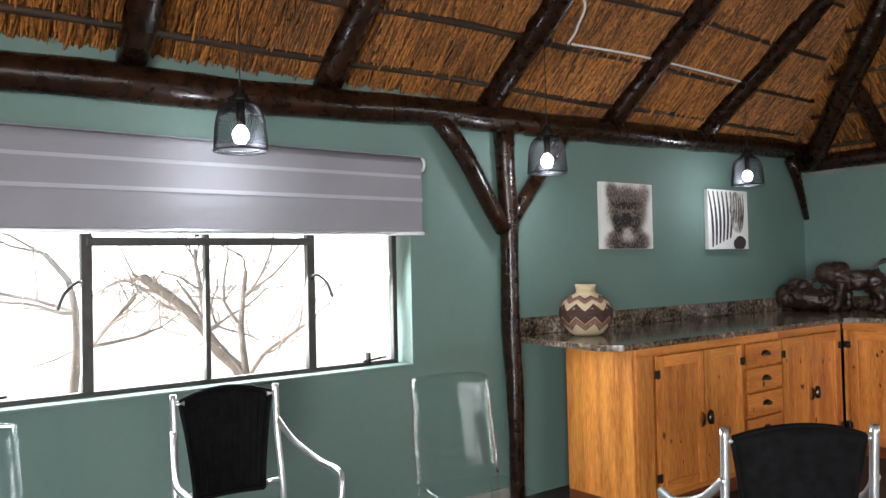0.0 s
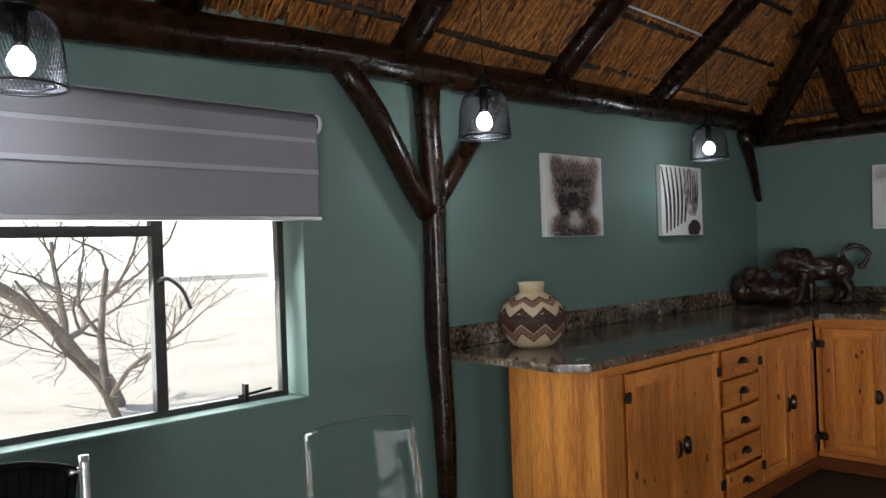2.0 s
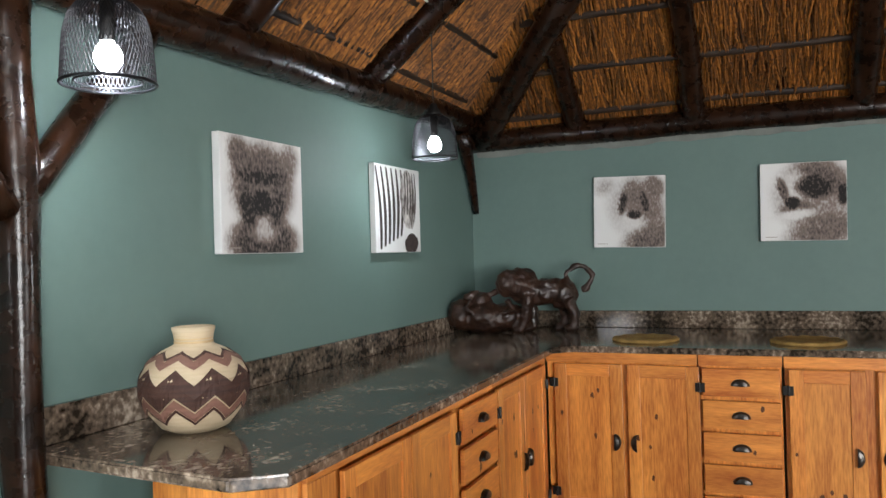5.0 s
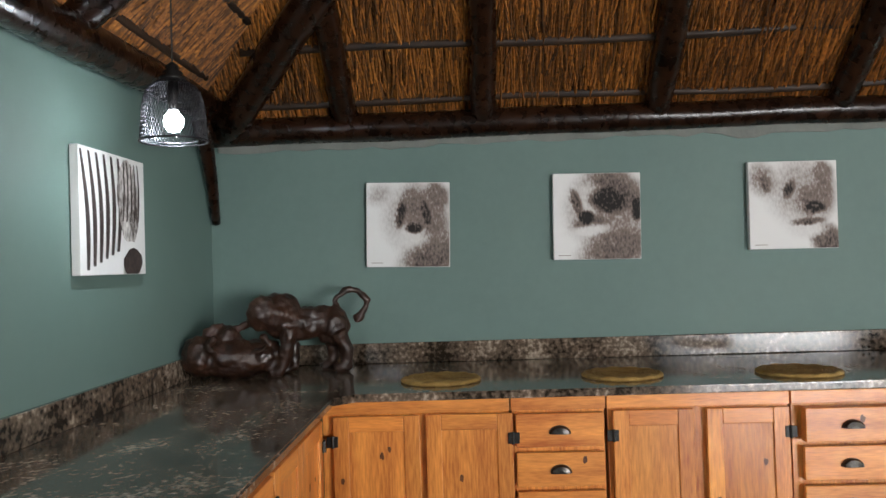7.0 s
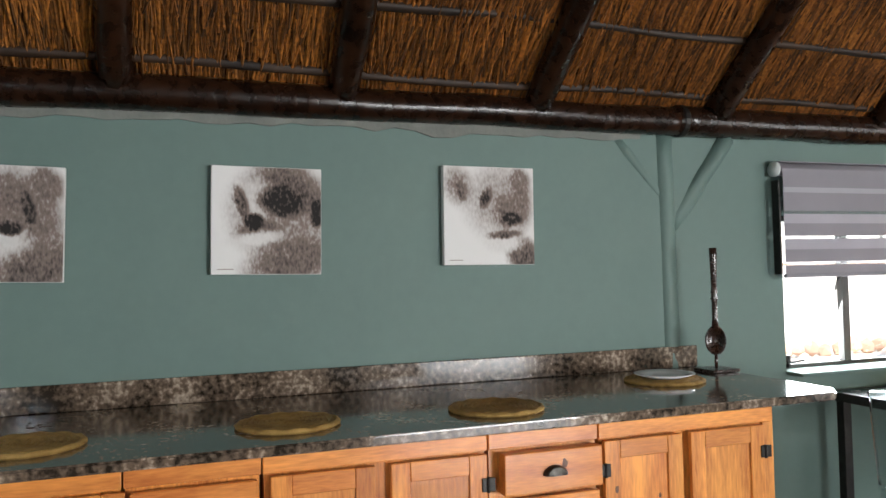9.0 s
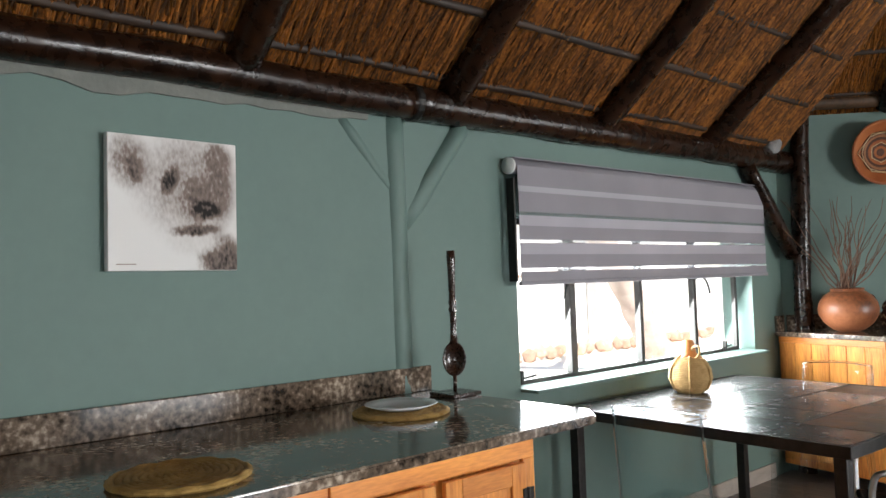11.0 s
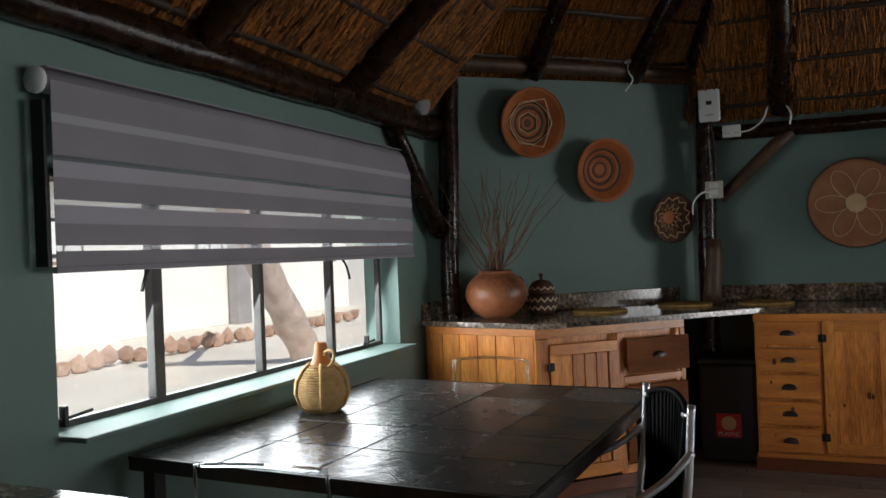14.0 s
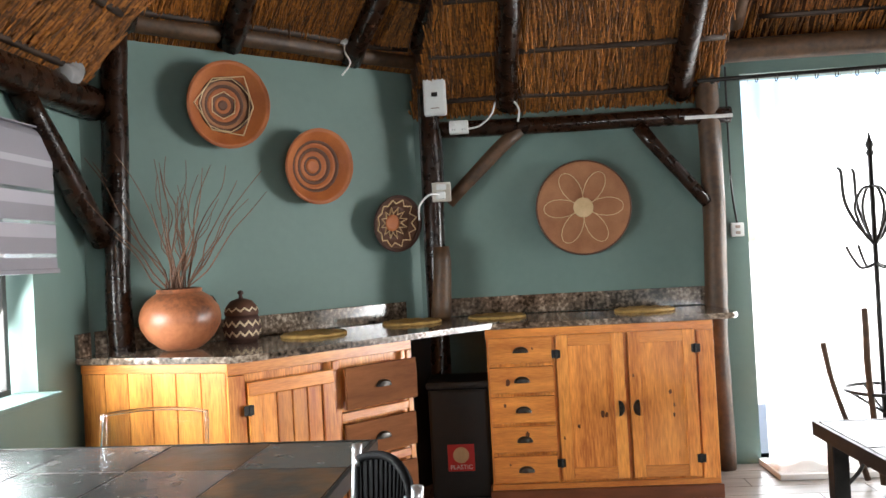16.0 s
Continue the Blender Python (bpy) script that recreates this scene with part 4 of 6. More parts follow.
pole("wall_post", (2.64, -5.21, 0.0), (2.625, -5.21, 2.47), 0.062, 0.066, 19, LOG_DRY, "weathered brown log post beside the curtain", "post", wob=0.15)
pole("lintel_log", (2.74, -5.20, 2.50), (-0.8, -5.20, 2.50), 0.07, 0.066, 24, LOG_DRY, "pale brown log over the curtained doorway", wob=0.12)
tagged(part("conduit", cube(2.50, 2.78, -5.152, -5.142, 2.098, 2.12, 0.003), WHITE), "white plastic strip fixed to the dark beam", "conduit")
for a, b, seed in (((5.70, -4.03), (4.6, -2.85), 62), ((4.32, -5.14), (3.40, -3.08), 63)):
    za = roof_z("diagonal", *a) - 0.1
    zb = roof_z("diagonal", *b) - 0.1
    pole("hip_rafter", (*a, max(2.2, za)), (*b, zb), 0.085, 0.075, seed, LOG, "heavy dark hip rafter running up from the post", "rafter")
for s, seed in ((0.75, 64), (1.5, 65)):
    p, q = on_diag(s, 0.04, 0), on_diag(s, 1.5, 0)
    pole("rafter", (p[0], p[1], roof_z("diagonal", p[0], p[1]) - 0.07), (q[0], q[1], roof_z("diagonal", q[0], q[1]) - 0.07), 0.066, 0.056, seed, LOG, "dark varnished pole rafter under the thatch", "rafter", group="rafters")
for x, seed in ((3.83, 66), (2.80, 67)):
    pole("rafter", (x, -5.22, roof_z("south", x, -5.22) - 0.06), (x - 0.05, -3.3, roof_z("south", x, -3.3) - 0.06), 0.066, 0.056, seed, LOG, "dark varnished pole rafter under the thatch", "rafter", group="rafters")
for x, seed in ((2.45, 68), (1.5, 69), (0.2, 70), (-1.0, 71)):
    pole("rafter", (x, -5.2, roof_z("south_west", x, -5.2) - 0.06), (x, -3.3, roof_z("south_west", x, -3.3) - 0.06), 0.06, 0.052, seed, LOG_DRY, "brown pole rafter over the curtained doorway", "rafter", group="rafters")

# white junction of pipe on the corner beam
pf = thing("pipe_fitting", (5.80, -3.80, 2.25), "grey plastic pipe elbow resting on the corner beam", "pipe")
part("socket", tube(bmesh.new(), [(0, 0, 0.05), (0, 0, 0.20)], 0.045, 16), mat("grey_pvc", (0.2, 0.2, 0.2), (0.3, 0.3, 0.3), 9, 0.5), pf, "", True)
part("elbow", tube(bmesh.new(), curve([(0, 0, 0.06), (0, 0.02, 0.02), (0.0, 0.10, 0.0)], 5), 0.055, 16), bpy.data.materials["grey_pvc"], pf, "", True)

# ---- electrics by the post ----
ub = thing("inverter_box", pose(4.26, -5.085, 2.32, 0, 0, 180), "white plastic wall unit with a small dark display", "electric box")
part("case", cube(-0.068, 0.068, -0.03, 0.03, -0.11, 0.11, 0.014), WHITE, ub)
part("display", cube(-0.018, 0.018, -0.033, -0.029, 0.0, 0.026, 0.001), BACK, ub, "small dark display")
part("writing_bar", cube(-0.026, 0.026, -0.0315, -0.0295, -0.072, -0.066, 0), INK2, ub)
part("stud", tube(bmesh.new(), [(0, 0, -0.14), (0, 0, -0.11)], 0.01, 8), IRON, ub)
part("stud", tube(bmesh.new(), [(0, 0, 0.11), (0, 0, 0.14)], 0.008, 8), IRON, ub)
so = thing("socket_outlet", pose(4.128, -5.14, 2.14, 0, 0, 180), "white double socket on the dark beam with a plug", "socket")
part("plate", cube(-0.058, 0.058, -0.022, 0.02, -0.04, 0.04, 0.006), WHITE, so)
for x in (-0.03, 0.03):
    part("switch", cube(x - 0.012, x + 0.012, -0.026, -0.021, 0.010, 0.028, 0.002), WHITE, so)
    for dx in (-0.008, 0.008):
        part("pin_hole", cube(x + dx - 0.002, x + dx + 0.002, -0.0235, -0.0215, -0.02, -0.012, 0), BACK, so)
s2 = thing("socket_outlet", pose(4.25, -5.085, 1.75, 0, 0, 180), "white switched socket with a plug on the post", "socket")
part("plate", cube(-0.056, 0.056, -0.02, 0.02, -0.058, 0.058, 0.005), mat("cream_plastic", (0.5, 0.47, 0.4), (0.6, 0.57, 0.5), 8, 0.4), s2)
part("switch", cube(-0.03, 0.03, -0.028, -0.0195, 0.012, 0.045, 0.003), WHITE, s2)
part("plug", cube(-0.03, 0.025, -0.06, -0.02, -0.045, 0.0, 0.008), WHITE, s2)
s3 = thing("light_switch", pose(2.47, -5.285, 1.43, 0, 0, 180), "small white double switch beside the curtain", "switch")
part("plate", cube(-0.038, 0.038, -0.014, 0.012, -0.042, 0.042, 0.004), WHITE, s3)
for z in (-0.018, 0.018):
    part("rocker", cube(-0.014, 0.014, -0.018, -0.0135, z - 0.009, z + 0.009, 0.001), INK2, s3)
tagged(cable("cable", [(2.47, -5.28, 1.47), (2.495, -5.27, 1.7), (2.50, -5.26, 2.1), (2.50, -5.25, 2.42)], 0.006, WIRE_B, ""), "dark flex running down to the light switch", "cable")
tagged(cable("cable", [(4.26, -5.08, 2.20), (4.24, -5.08, 2.08), (4.235, -5.085, 1.94), (4.245, -5.085, 1.80)], 0.006, WIRE_B, ""), "grey flex between the wall unit and a socket", "cable")
tagged(cable("cable", [(4.07, -5.15, 2.13), (4.00, -5.12, 2.14), (3.93, -5.13, 2.20), (3.90, -5.16, 2.28)], 0.006, WIRE_W, ""), "white flex looping from the socket to the roof", "cable")
tagged(cable("cable", [(3.77, -5.13, 2.15), (3.76, -5.12, 2.22), (3.79, -5.13, 2.28)], 0.006, WIRE_W, ""), "white flex looped over the dark beam", "cable")
tagged(cable("cable", [(4.26, -5.03, 1.73), (4.32, -5.0, 1.73), (4.38, -5.02, 1.67), (4.39, -5.05, 1.59)], 0.006, WIRE_W, ""), "white flex hanging from the plug", "cable")
tagged(cable("cable", [(4.36, -5.09, 2.38), (4.365, -5.11, 1.9), (4.37, -5.11, 1.4), (4.37, -5.11, 1.0)], 0.005, WIRE_B, ""), "thin dark flex down the corner post", "cable")
sm = thing("motion_sensor", on_diag(1.43, 0.10, 2.626), "small white sensor with a loose tail of flex", "sensor")
part("dome", lathe([(0.0, 0.03), (0.022, 0.024), (0.034, 0.008), (0.034, -0.006), (0.0, -0.008)], 18), WHITE, sm, "", True)
part("flex", tube(bmesh.new(), curve([(0, 0, 0), (-0.005, 0, -0.06), (-0.03, 0.01, -0.12), (0.02, 0.02, -0.19)], 6), 0.006, 6), WIRE_W, sm)

# ---- baskets on the walls ----


def wall_basket(s, z, r, label, rings, dome=0.05, zig=None, tip=8):
    """A coiled bowl facing the room; rings: (inner, outer, material) fractions."""
    p = on_diag(s, 0.09, z)
    face = Matrix.Translation(p) @ Matrix.Rotation(math.atan2(DN.y, DN.x) + math.pi / 2, 4, 'Z') @ pose(0, 0, 0, 90 + tip)
    b = thing("basket_bowl", face, label, "basket", "wall baskets")
    for a, c, m in rings:
        n = max(2, int((c - a) * 12))
        pr = [(r * (a + (c - a) * k / n), dome * (a + (c - a) * k / n) ** 2 * 1.6 - dome + 0.0015 * (k % 2)) for k in range(n + 1)]
        back = [(q[0], q[1] - 0.012) for q in reversed(pr)]
        part("coil_band", lathe(pr + back, 44), m, b, "", True)
    part("rim", lathe([(r, dome * 0.6), (r * 1.015, dome * 0.6 + 0.004), (r * 1.02, dome * 0.6 - 0.006), (r * 0.995, dome * 0.6 - 0.014), (r * 0.985, dome * 0.6)], 44), rings[-1][2], b, "", True)
    if zig:
        for rad, amp, cnt, m, wd in zig:
            pts = []
            for k in range(cnt * 2 + 1):
                q = rad + (amp if k % 2 else -amp)
                a = math.pi * k / cnt
                pts.append((r * q * math.cos(a), r * q * math.sin(a), dome * q * q * 1.6 - dome + 0.004))
            part("woven_line", tube(bmesh.new(), pts, wd, 5, False), m, b)
    return b


wall_basket(0.706, 2.216, 0.222, "large orange coiled basket bowl with dark woven rings", [(0, 0.12, UMBER), (0.12, 0.2, ORANGE), (0.2, 0.28, UMBER), (0.28, 0.4, ORANGE), (0.4, 0.48, UMBER), (0.48, 0.56, TAN), (0.56, 0.66, UMBER), (0.66, 1.0, ORANGE)], 0.06,
            [(0.74, 0.06, 3, STRAW, 0.004), (0.62, 0.015, 7, STRAW, 0.003), (0.3, 0.02, 6, STRAW, 0.003)])
wall_basket(1.217, 1.908, 0.208, "orange coiled basket bowl with brown rings", [(0, 0.2, ORANGE), (0.2, 0.27, UMBER), (0.27, 0.4, ORANGE), (0.4, 0.5, UMBER), (0.5, 0.62, ORANGE), (0.62, 0.7, UMBER), (0.7, 1.0, ORANGE)], 0.06)
wall_basket(1.731, 1.578, 0.168, "small dark red basket bowl with pale star pattern", [(0, 0.3, ORANGE), (0.3, 0.62, UMBER), (0.62, 0.92, UMBER), (0.92, 1.0, BROWN)], 0.045,
            [(0.45, 0.12, 12, STRAW, 0.006), (0.78, 0.08, 12, STRAW, 0.005)])
tr = thing("round_tray", Matrix.Translation((3.395, -5.25, 1.617)) @ pose(0, 0, 0, 90, 0, 180) @ Matrix.Scale(0.93, 4), "large flat brown woven tray with pale petal pattern", "basket", "wall baskets")
part("disc", lathe([(0, 0.0), (0.15, 0.004), (0.28, 0.012), (0.302, 0.02), (0.308, 0.012), (0.30, -0.006), (0, -0.012)], 48), TAN, tr, "", True)
part("rim", lathe([(0.300, 0.018), (0.310, 0.022), (0.314, 0.012), (0.306, 0.004)], 48), UMBER, tr, "", True)
part("boss", lathe([(0.0, 0.010), (0.055, 0.010), (0.066, 0.004)], 24), STRAW, tr, "", True)
for k in range(6):
    a = math.pi * k / 3
    pts = []
    for i in range(13):
        t = i / 12
        rr, da = 0.06 + 0.20 * math.sin(math.pi * t), (t - 0.5) * 1.15
        pts.append((rr * math.cos(a + da), rr * math.sin(a + da), 0.009 + 0.03 * rr * rr))
    part("petal_line", tube(bmesh.new(), pts, 0.0028, 5, False), STRAW, tr)

# ---- on the southern worktops ----
def mat_disc(x, y, z, r=0.165):
    m = thing("place_mat", (x, y, z + 0.001), "round coiled straw place mat on the granite", "place mat", "place mats")
    n = 9
    for i in range(n):
        q = r * (i + 0.7) / n
        pts = [(q * math.cos(a), q * math.sin(a), 0.006 + 0.0025 * math.sin(a * (8 + i * 3))) for a in [2 * math.pi * k / 44 for k in range(45)]]
        part("coil", tube(bmesh.new(), pts, r / n * 0.58, 6, False), WOVEN, m, "", True)
    part("base", lathe([(0, 0.006), (r * 0.97, 0.006), (r * 0.97, 0.0), (0, 0.0)], 40), WOVEN, m)
    k = 30
    pts = [((r * (1.0 + 0.02 * (i % 2))) * math.cos(2 * math.pi * i / (2 * k)), (r * (1.0 + 0.02 * (i % 2))) * math.sin(2 * math.pi * i / (2 * k)), 0.006) for i in range(2 * k + 1)]
    part("edging", tube(bmesh.new(), pts, 0.006, 6, False), WOVEN, m)
    return m


first_mat = mat_disc(4.92, -4.455, SCT)
for x, y, z, s in ((4.45, -4.90, SCT, 1), (3.96, -5.06, SCT - 0.004, 1), (3.10, -5.04, SCT - 0.004, 1)):
    copy_thing(first_mat, Matrix.Translation((x, y, z + 0.001)))
for i, (x, y) in enumerate(((5.222, 2.24), (5.227, 1.46), (5.187, 0.726), (5.50, -0.21))):
    copy_thing(first_mat, Matrix.Translation((x, y, CT + 0.001)) @ Matrix.Rotation(i * 0.7, 4, 'Z') @ Matrix.Scale(1.0, 4))

pot = thing("clay_pot", (5.465, -4.055, SCT + 0.001), "big round burnished clay pot holding dry twigs", "pot")
prof = [(0.97 * p, 0.92 * q) for p, q in [(0.0, 0.0), (0.07, 0.0), (0.10, 0.012), (0.155, 0.06), (0.188, 0.12), (0.195, 0.165), (0.185, 0.215), (0.155, 0.262), (0.118, 0.29), (0.105, 0.298), (0.110, 0.312), (0.102, 0.318), (0.09, 0.30), (0.10, 0.27), (0.0, 0.1)]]
part("body", lathe(prof, 48), TERRA, pot, "", True)
prnd = random.Random(4)
for a, z, rr in ((-2.0, 0.225, 0.055), (-0.9, 0.215, 0.06), (-1.5, 0.06, 0.05), (-2.6, 0.24, 0.035)):
    bm = bmesh.new()
    ring = []
    for k in range(14):
        t = 2 * math.pi * k / 14
        q = rr * (0.8 + 0.4 * prnd.random())
        aa, zz = a + q * math.cos(t) / 0.19, z + q * 0.55 * math.sin(t)
        R = float(np.interp(zz, [0.0, 0.06, 0.12, 0.165, 0.215, 0.262, 0.29], [0.08, 0.155, 0.188, 0.195, 0.185, 0.155, 0.118])) + 0.0015
        ring.append(bm.verts.new((0.95 * R * math.cos(aa), 0.95 * R * math.sin(aa), 0.97 * zz)))
    R = float(np.interp(z, [0.0, 0.06, 0.12, 0.165, 0.215, 0.262, 0.29], [0.08, 0.155, 0.188, 0.195, 0.185, 0.155, 0.118])) + 0.004
    mid = bm.verts.new((0.95 * R * math.cos(a), 0.95 * R * math.sin(a), 0.97 * z))
    for k in range(14):
        bm.faces.new((mid, ring[k], ring[(k + 1) % 14]))
    part("fire_mark", bm, SMOKE, pot, "smoky dark firing mark")
for i in range(34):
    a, sp = prnd.uniform(0, 6.28), prnd.uniform(0.08, 0.42)
    toward = Vector((math.cos(a), math.sin(a), 0)) * sp
    dvec = DN * 0.04
    hgt = prnd.uniform(0.45, 0.75)
    pts = [Vector((toward.x * 0.15, toward.y * 0.15, 0.15))]
    for k in range(1, 7):
        t = k / 6
        q = toward * t ** 1.2 + dvec * t + Vector((prnd.gauss(0, 0.014), prnd.gauss(0, 0.014), 0.18 + hgt * t))
        wall = (q + Vector((5.465, -4.055, 0)) - Vector((AX0, AY0, 0))).dot(DN)
        if wall < 0.03:
            q += DN * (0.03 - wall)
        q.x = min(q.x, EX - 5.465 - 0.03)
        pts.append(q)
    part("twig", tube(bmesh.new(), curve(pts, 3), [0.0052 - 0.0036 * k / 18 for k in range(19)], 5), TWIG, pot)

lb = thing("lidded_basket", (5.249, -4.30, SCT + 0.001), "small lidded basket with brown and cream zigzags", "basket")
part("body", lathe([(0, 0), (0.07, 0), (0.088, 0.03), (0.095, 0.07), (0.09, 0.11), (0.078, 0.135), (0.0, 0.135)], 32), BROWN, lb, "", True)
part("lid", lathe([(0.082, 0.135), (0.086, 0.145), (0.078, 0.175), (0.055, 0.205), (0.02, 0.218), (0.0, 0.22)], 32), UMBER, lb, "domed brown lid", True)
part("finial", lathe([(0.012, 0.216), (0.008, 0.235), (0.016, 0.245), (0.012, 0.256), (0.0, 0.26)], 16), BROWN, lb, "", True)


def zigzag(parent, radius_of, z, amp, count, width, material, name="zigzag_band"):
    """A raised zigzag ribbon round a turned body."""
    bm = bmesh.new()
    vs = []
    for k in range(count * 8 + 1):
        t = k / 8
        ph = abs((t % 1) * 2 - 1)
        zz = z + amp * (ph - 0.5)
        a = 2 * math.pi * t / count
        lo_, hi_ = zz - width / 2, zz + width / 2
        vs.append([bm.verts.new((radius_of(q) * math.cos(a), radius_of(q) * math.sin(a), q)) for q in (lo_, (lo_ + hi_) / 2, hi_)])
    for p, q in zip(vs, vs[1:]):
        bm.faces.new((p[0], q[0], q[1], p[1]))
        bm.faces.new((p[1], q[1], q[2], p[2]))
    return part(name, bm, material, parent)


lbr = lambda z: float(np.interp(z, [0, 0.03, 0.07, 0.11, 0.135, 0.145, 0.175, 0.205], [0.07, 0.088, 0.095, 0.09, 0.078, 0.086, 0.078, 0.055])) + 0.0015
for z in (0.045, 0.095):
    zigzag(lb, lbr, z, 0.022, 14, 0.014, CREAM)
zigzag(lb, lbr, 0.165, 0.016, 12, 0.010, CREAM)

# ---- dark niche under the slanting worktop ----
bn = thing("waste_bin", (4.20, -4.93, 0), "black waste bin with a red label in the dark niche", "bin")
part("body", cube(-0.17, 0.17, -0.15, 0.15, 0.0, 0.62, 0.02), BACK, bn)
part("lid", cube(-0.18, 0.18, -0.16, 0.16, 0.62, 0.66, 0.015), BACK, bn)
lbm = Matrix.Rotation(math.pi, 4, 'Z')
lab = part("label", cube(-0.075, 0.075, 0.151, 0.154, 0.16, 0.31, 0.001), RED, bn, "red square label with a pale disc")
dsc = lathe([(0, 0.002), (0.042, 0.002), (0.045, 0.0)], 24)
dsc.transform(Matrix.Translation((0, 0.1545, 0.25)) @ pose(0, 0, 0, -90))
part("disc", dsc, STRAW, lab)
fc = bpy.data.curves.new("label_text", 'FONT')
fc.body, fc.size, fc.align_x, fc.extrude = "PLASTIC", 0.034, 'CENTER', 0.0006
tmp = bpy.data.objects.new("label_text", fc)
tme = bpy.data.meshes.new_from_object(tmp)
tme.transform(Matrix.Translation((0, 0.1552, 0.172)) @ Matrix.Rotation(math.pi, 4, 'Z') @ pose(0, 0, 0, 90))
tme.materials.append(WHITE)
word = new("lettering", tme)
word.parent = lab
# black sheet in front of the wall gives the niche its shade
fr = thing("niche_panel", (0, 0, 0), "black board standing in for shade at the back of the niche", "panel")
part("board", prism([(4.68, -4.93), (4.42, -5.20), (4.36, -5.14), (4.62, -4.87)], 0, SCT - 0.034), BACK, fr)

# ---- curtain and doorway ----
rod = thing("curtain_rod", (0.2, -5.12, 2.32), "thin black curtain rod with rings", "curtain rod")
part("rod", tube(bmesh.new(), [(2.50, 0, 0), (-0.3, 0, 0.03)], 0.012, 10), IRON, rod, "", True)
part("bracket", cube(2.40, 2.42, -0.17, 0.0, -0.02, 0.0, 0.002), IRON, rod)
for i in range(20):
    bm = bmesh.new()
    pts = [(2.16 - i * 0.115, 0.02 * math.cos(a), -0.012 + 0.02 * math.sin(a)) for a in [2 * math.pi * k / 12 for k in range(13)]]
    part("ring", tube(bm, pts, 0.003, 5, False), IRON, rod)
VOILE = voile("sheer_white_voile", (0.90, 0.89, 0.87), 0.45)
for x0, x1 in ((2.41, 1.32), (1.30, 0.14)):
    bm = bmesh.new()
    rows = []
    nx = 120
    for j in range(9):
        z = 2.295 - (2.295 - 0.06) * j / 8
        row = []
        for i in range(nx + 1):
            t = i / nx
            ph = t * 62 + 1.5 * noise.noise(Vector((t * 6, j * 0.15, x0)))
            row.append(bm.verts.new((x0 + (x1 - x0) * t, -5.14 + (0.018 + 0.006 * j / 8) * math.sin(ph), z)))
        rows.append(row)
    for a, b in zip(rows, rows[1:]):
        for i in range(nx):
            bm.faces.new((a[i], a[i + 1], b[i + 1], b[i]))
    cu = part("curtain", bm, VOILE, None, "", True)
    tagged(cu, "sheer white curtain hanging drawn over the doorway", "curtain", "curtains")
st = thing("door_step", (0, 0, 0), "low pale tiled step under the curtain", "step")
part("slab", cube(0.2, 2.42, -5.29, -4.93, 0.0, 0.035, 0.006), LIME, st)
cl = bmesh.new()
bmesh.ops.create_grid(cl, x_segments=44, y_segments=16, size=1)
for v in cl.verts:
    x, y = v.co.x, v.co.y
    e = max(0, 1 - x * x) * max(0, 1 - y * y)
    v.co = Vector((2.14 + x * 0.27, -5.06 + y * 0.10, 0.040 + e ** 0.5 * (0.05 + 0.05 * noise.noise(Vector((x * 3.5, y * 2.5, 1))))))
cloth = part("draped_cloth", cl, LIME, None, "", True)
tagged(cloth, "crumpled white cloth bundled on the step", "cloth")

# wrought iron coat stand with antlers of iron
cs2 = thing("coat_stand", (1.90, -4.78, 0), "dark wrought iron coat stand before the curtain", "coat stand")
part("pole", tube(bmesh.new(), [(0, 0, 0.0), (0, 0, 1.80)], 0.013, 10), IRON, cs2, "", True)
part("finial", lathe([(0.012, 1.78), (0.022, 1.80), (0.012, 1.82), (0.024, 1.845), (0.012, 1.87), (0.006, 1.90), (0, 1.92)], 14), IRON, cs2, "", True)
part("ring", tube(bmesh.new(), [(0.19 * math.cos(a), 0.19 * math.sin(a), 0.52) for a in [2 * math.pi * k / 24 for k in range(25)]], 0.010, 6, False), IRON, cs2)
for k in range(4):
    a = math.pi / 2 * k + 0.1
    c, s = math.cos(a), math.sin(a)
    hk = [(0, 1.28), (0.05, 1.36), (0.10, 1.45), (0.055, 1.60), (0.12, 1.52), (0.15, 1.62), (0.17, 1.78), (0.19, 1.75)]
    part("hook", tube(bmesh.new(), curve([(r * c, r * s, z) for r, z in ((0.0, 1.30), (0.10, 1.43), (0.155, 1.55), (0.165, 1.70), (0.185, 1.73))], 5), 0.009, 7), IRON, cs2, "", True)
    part("scroll", tube(bmesh.new(), curve([(r * c, r * s, z) for r, z in ((0.01, 1.62), (0.06, 1.60), (0.10, 1.50), (0.05, 1.36), (0.01, 1.32))], 5), 0.008, 7), IRON, cs2, "", True)
    part("low_hook", tube(bmesh.new(), curve([(r * c, r * s, z) for r, z in ((0.01, 1.20), (0.08, 1.18), (0.13, 1.24), (0.16, 1.30))], 5), 0.008, 7), IRON, cs2, "", True)
    part("foot", tube(bmesh.new(), curve([(r * c, r * s, z) for r, z in ((0.01, 0.30), (0.08, 0.25), (0.15, 0.10), (0.24, 0.012))], 5), 0.011, 7), IRON, cs2, "", True)
    part("stay", tube(bmesh.new(), [(0.01 * c, 0.01 * s, 0.40), (0.19 * c, 0.19 * s, 0.52)], 0.008, 6), IRON, cs2)
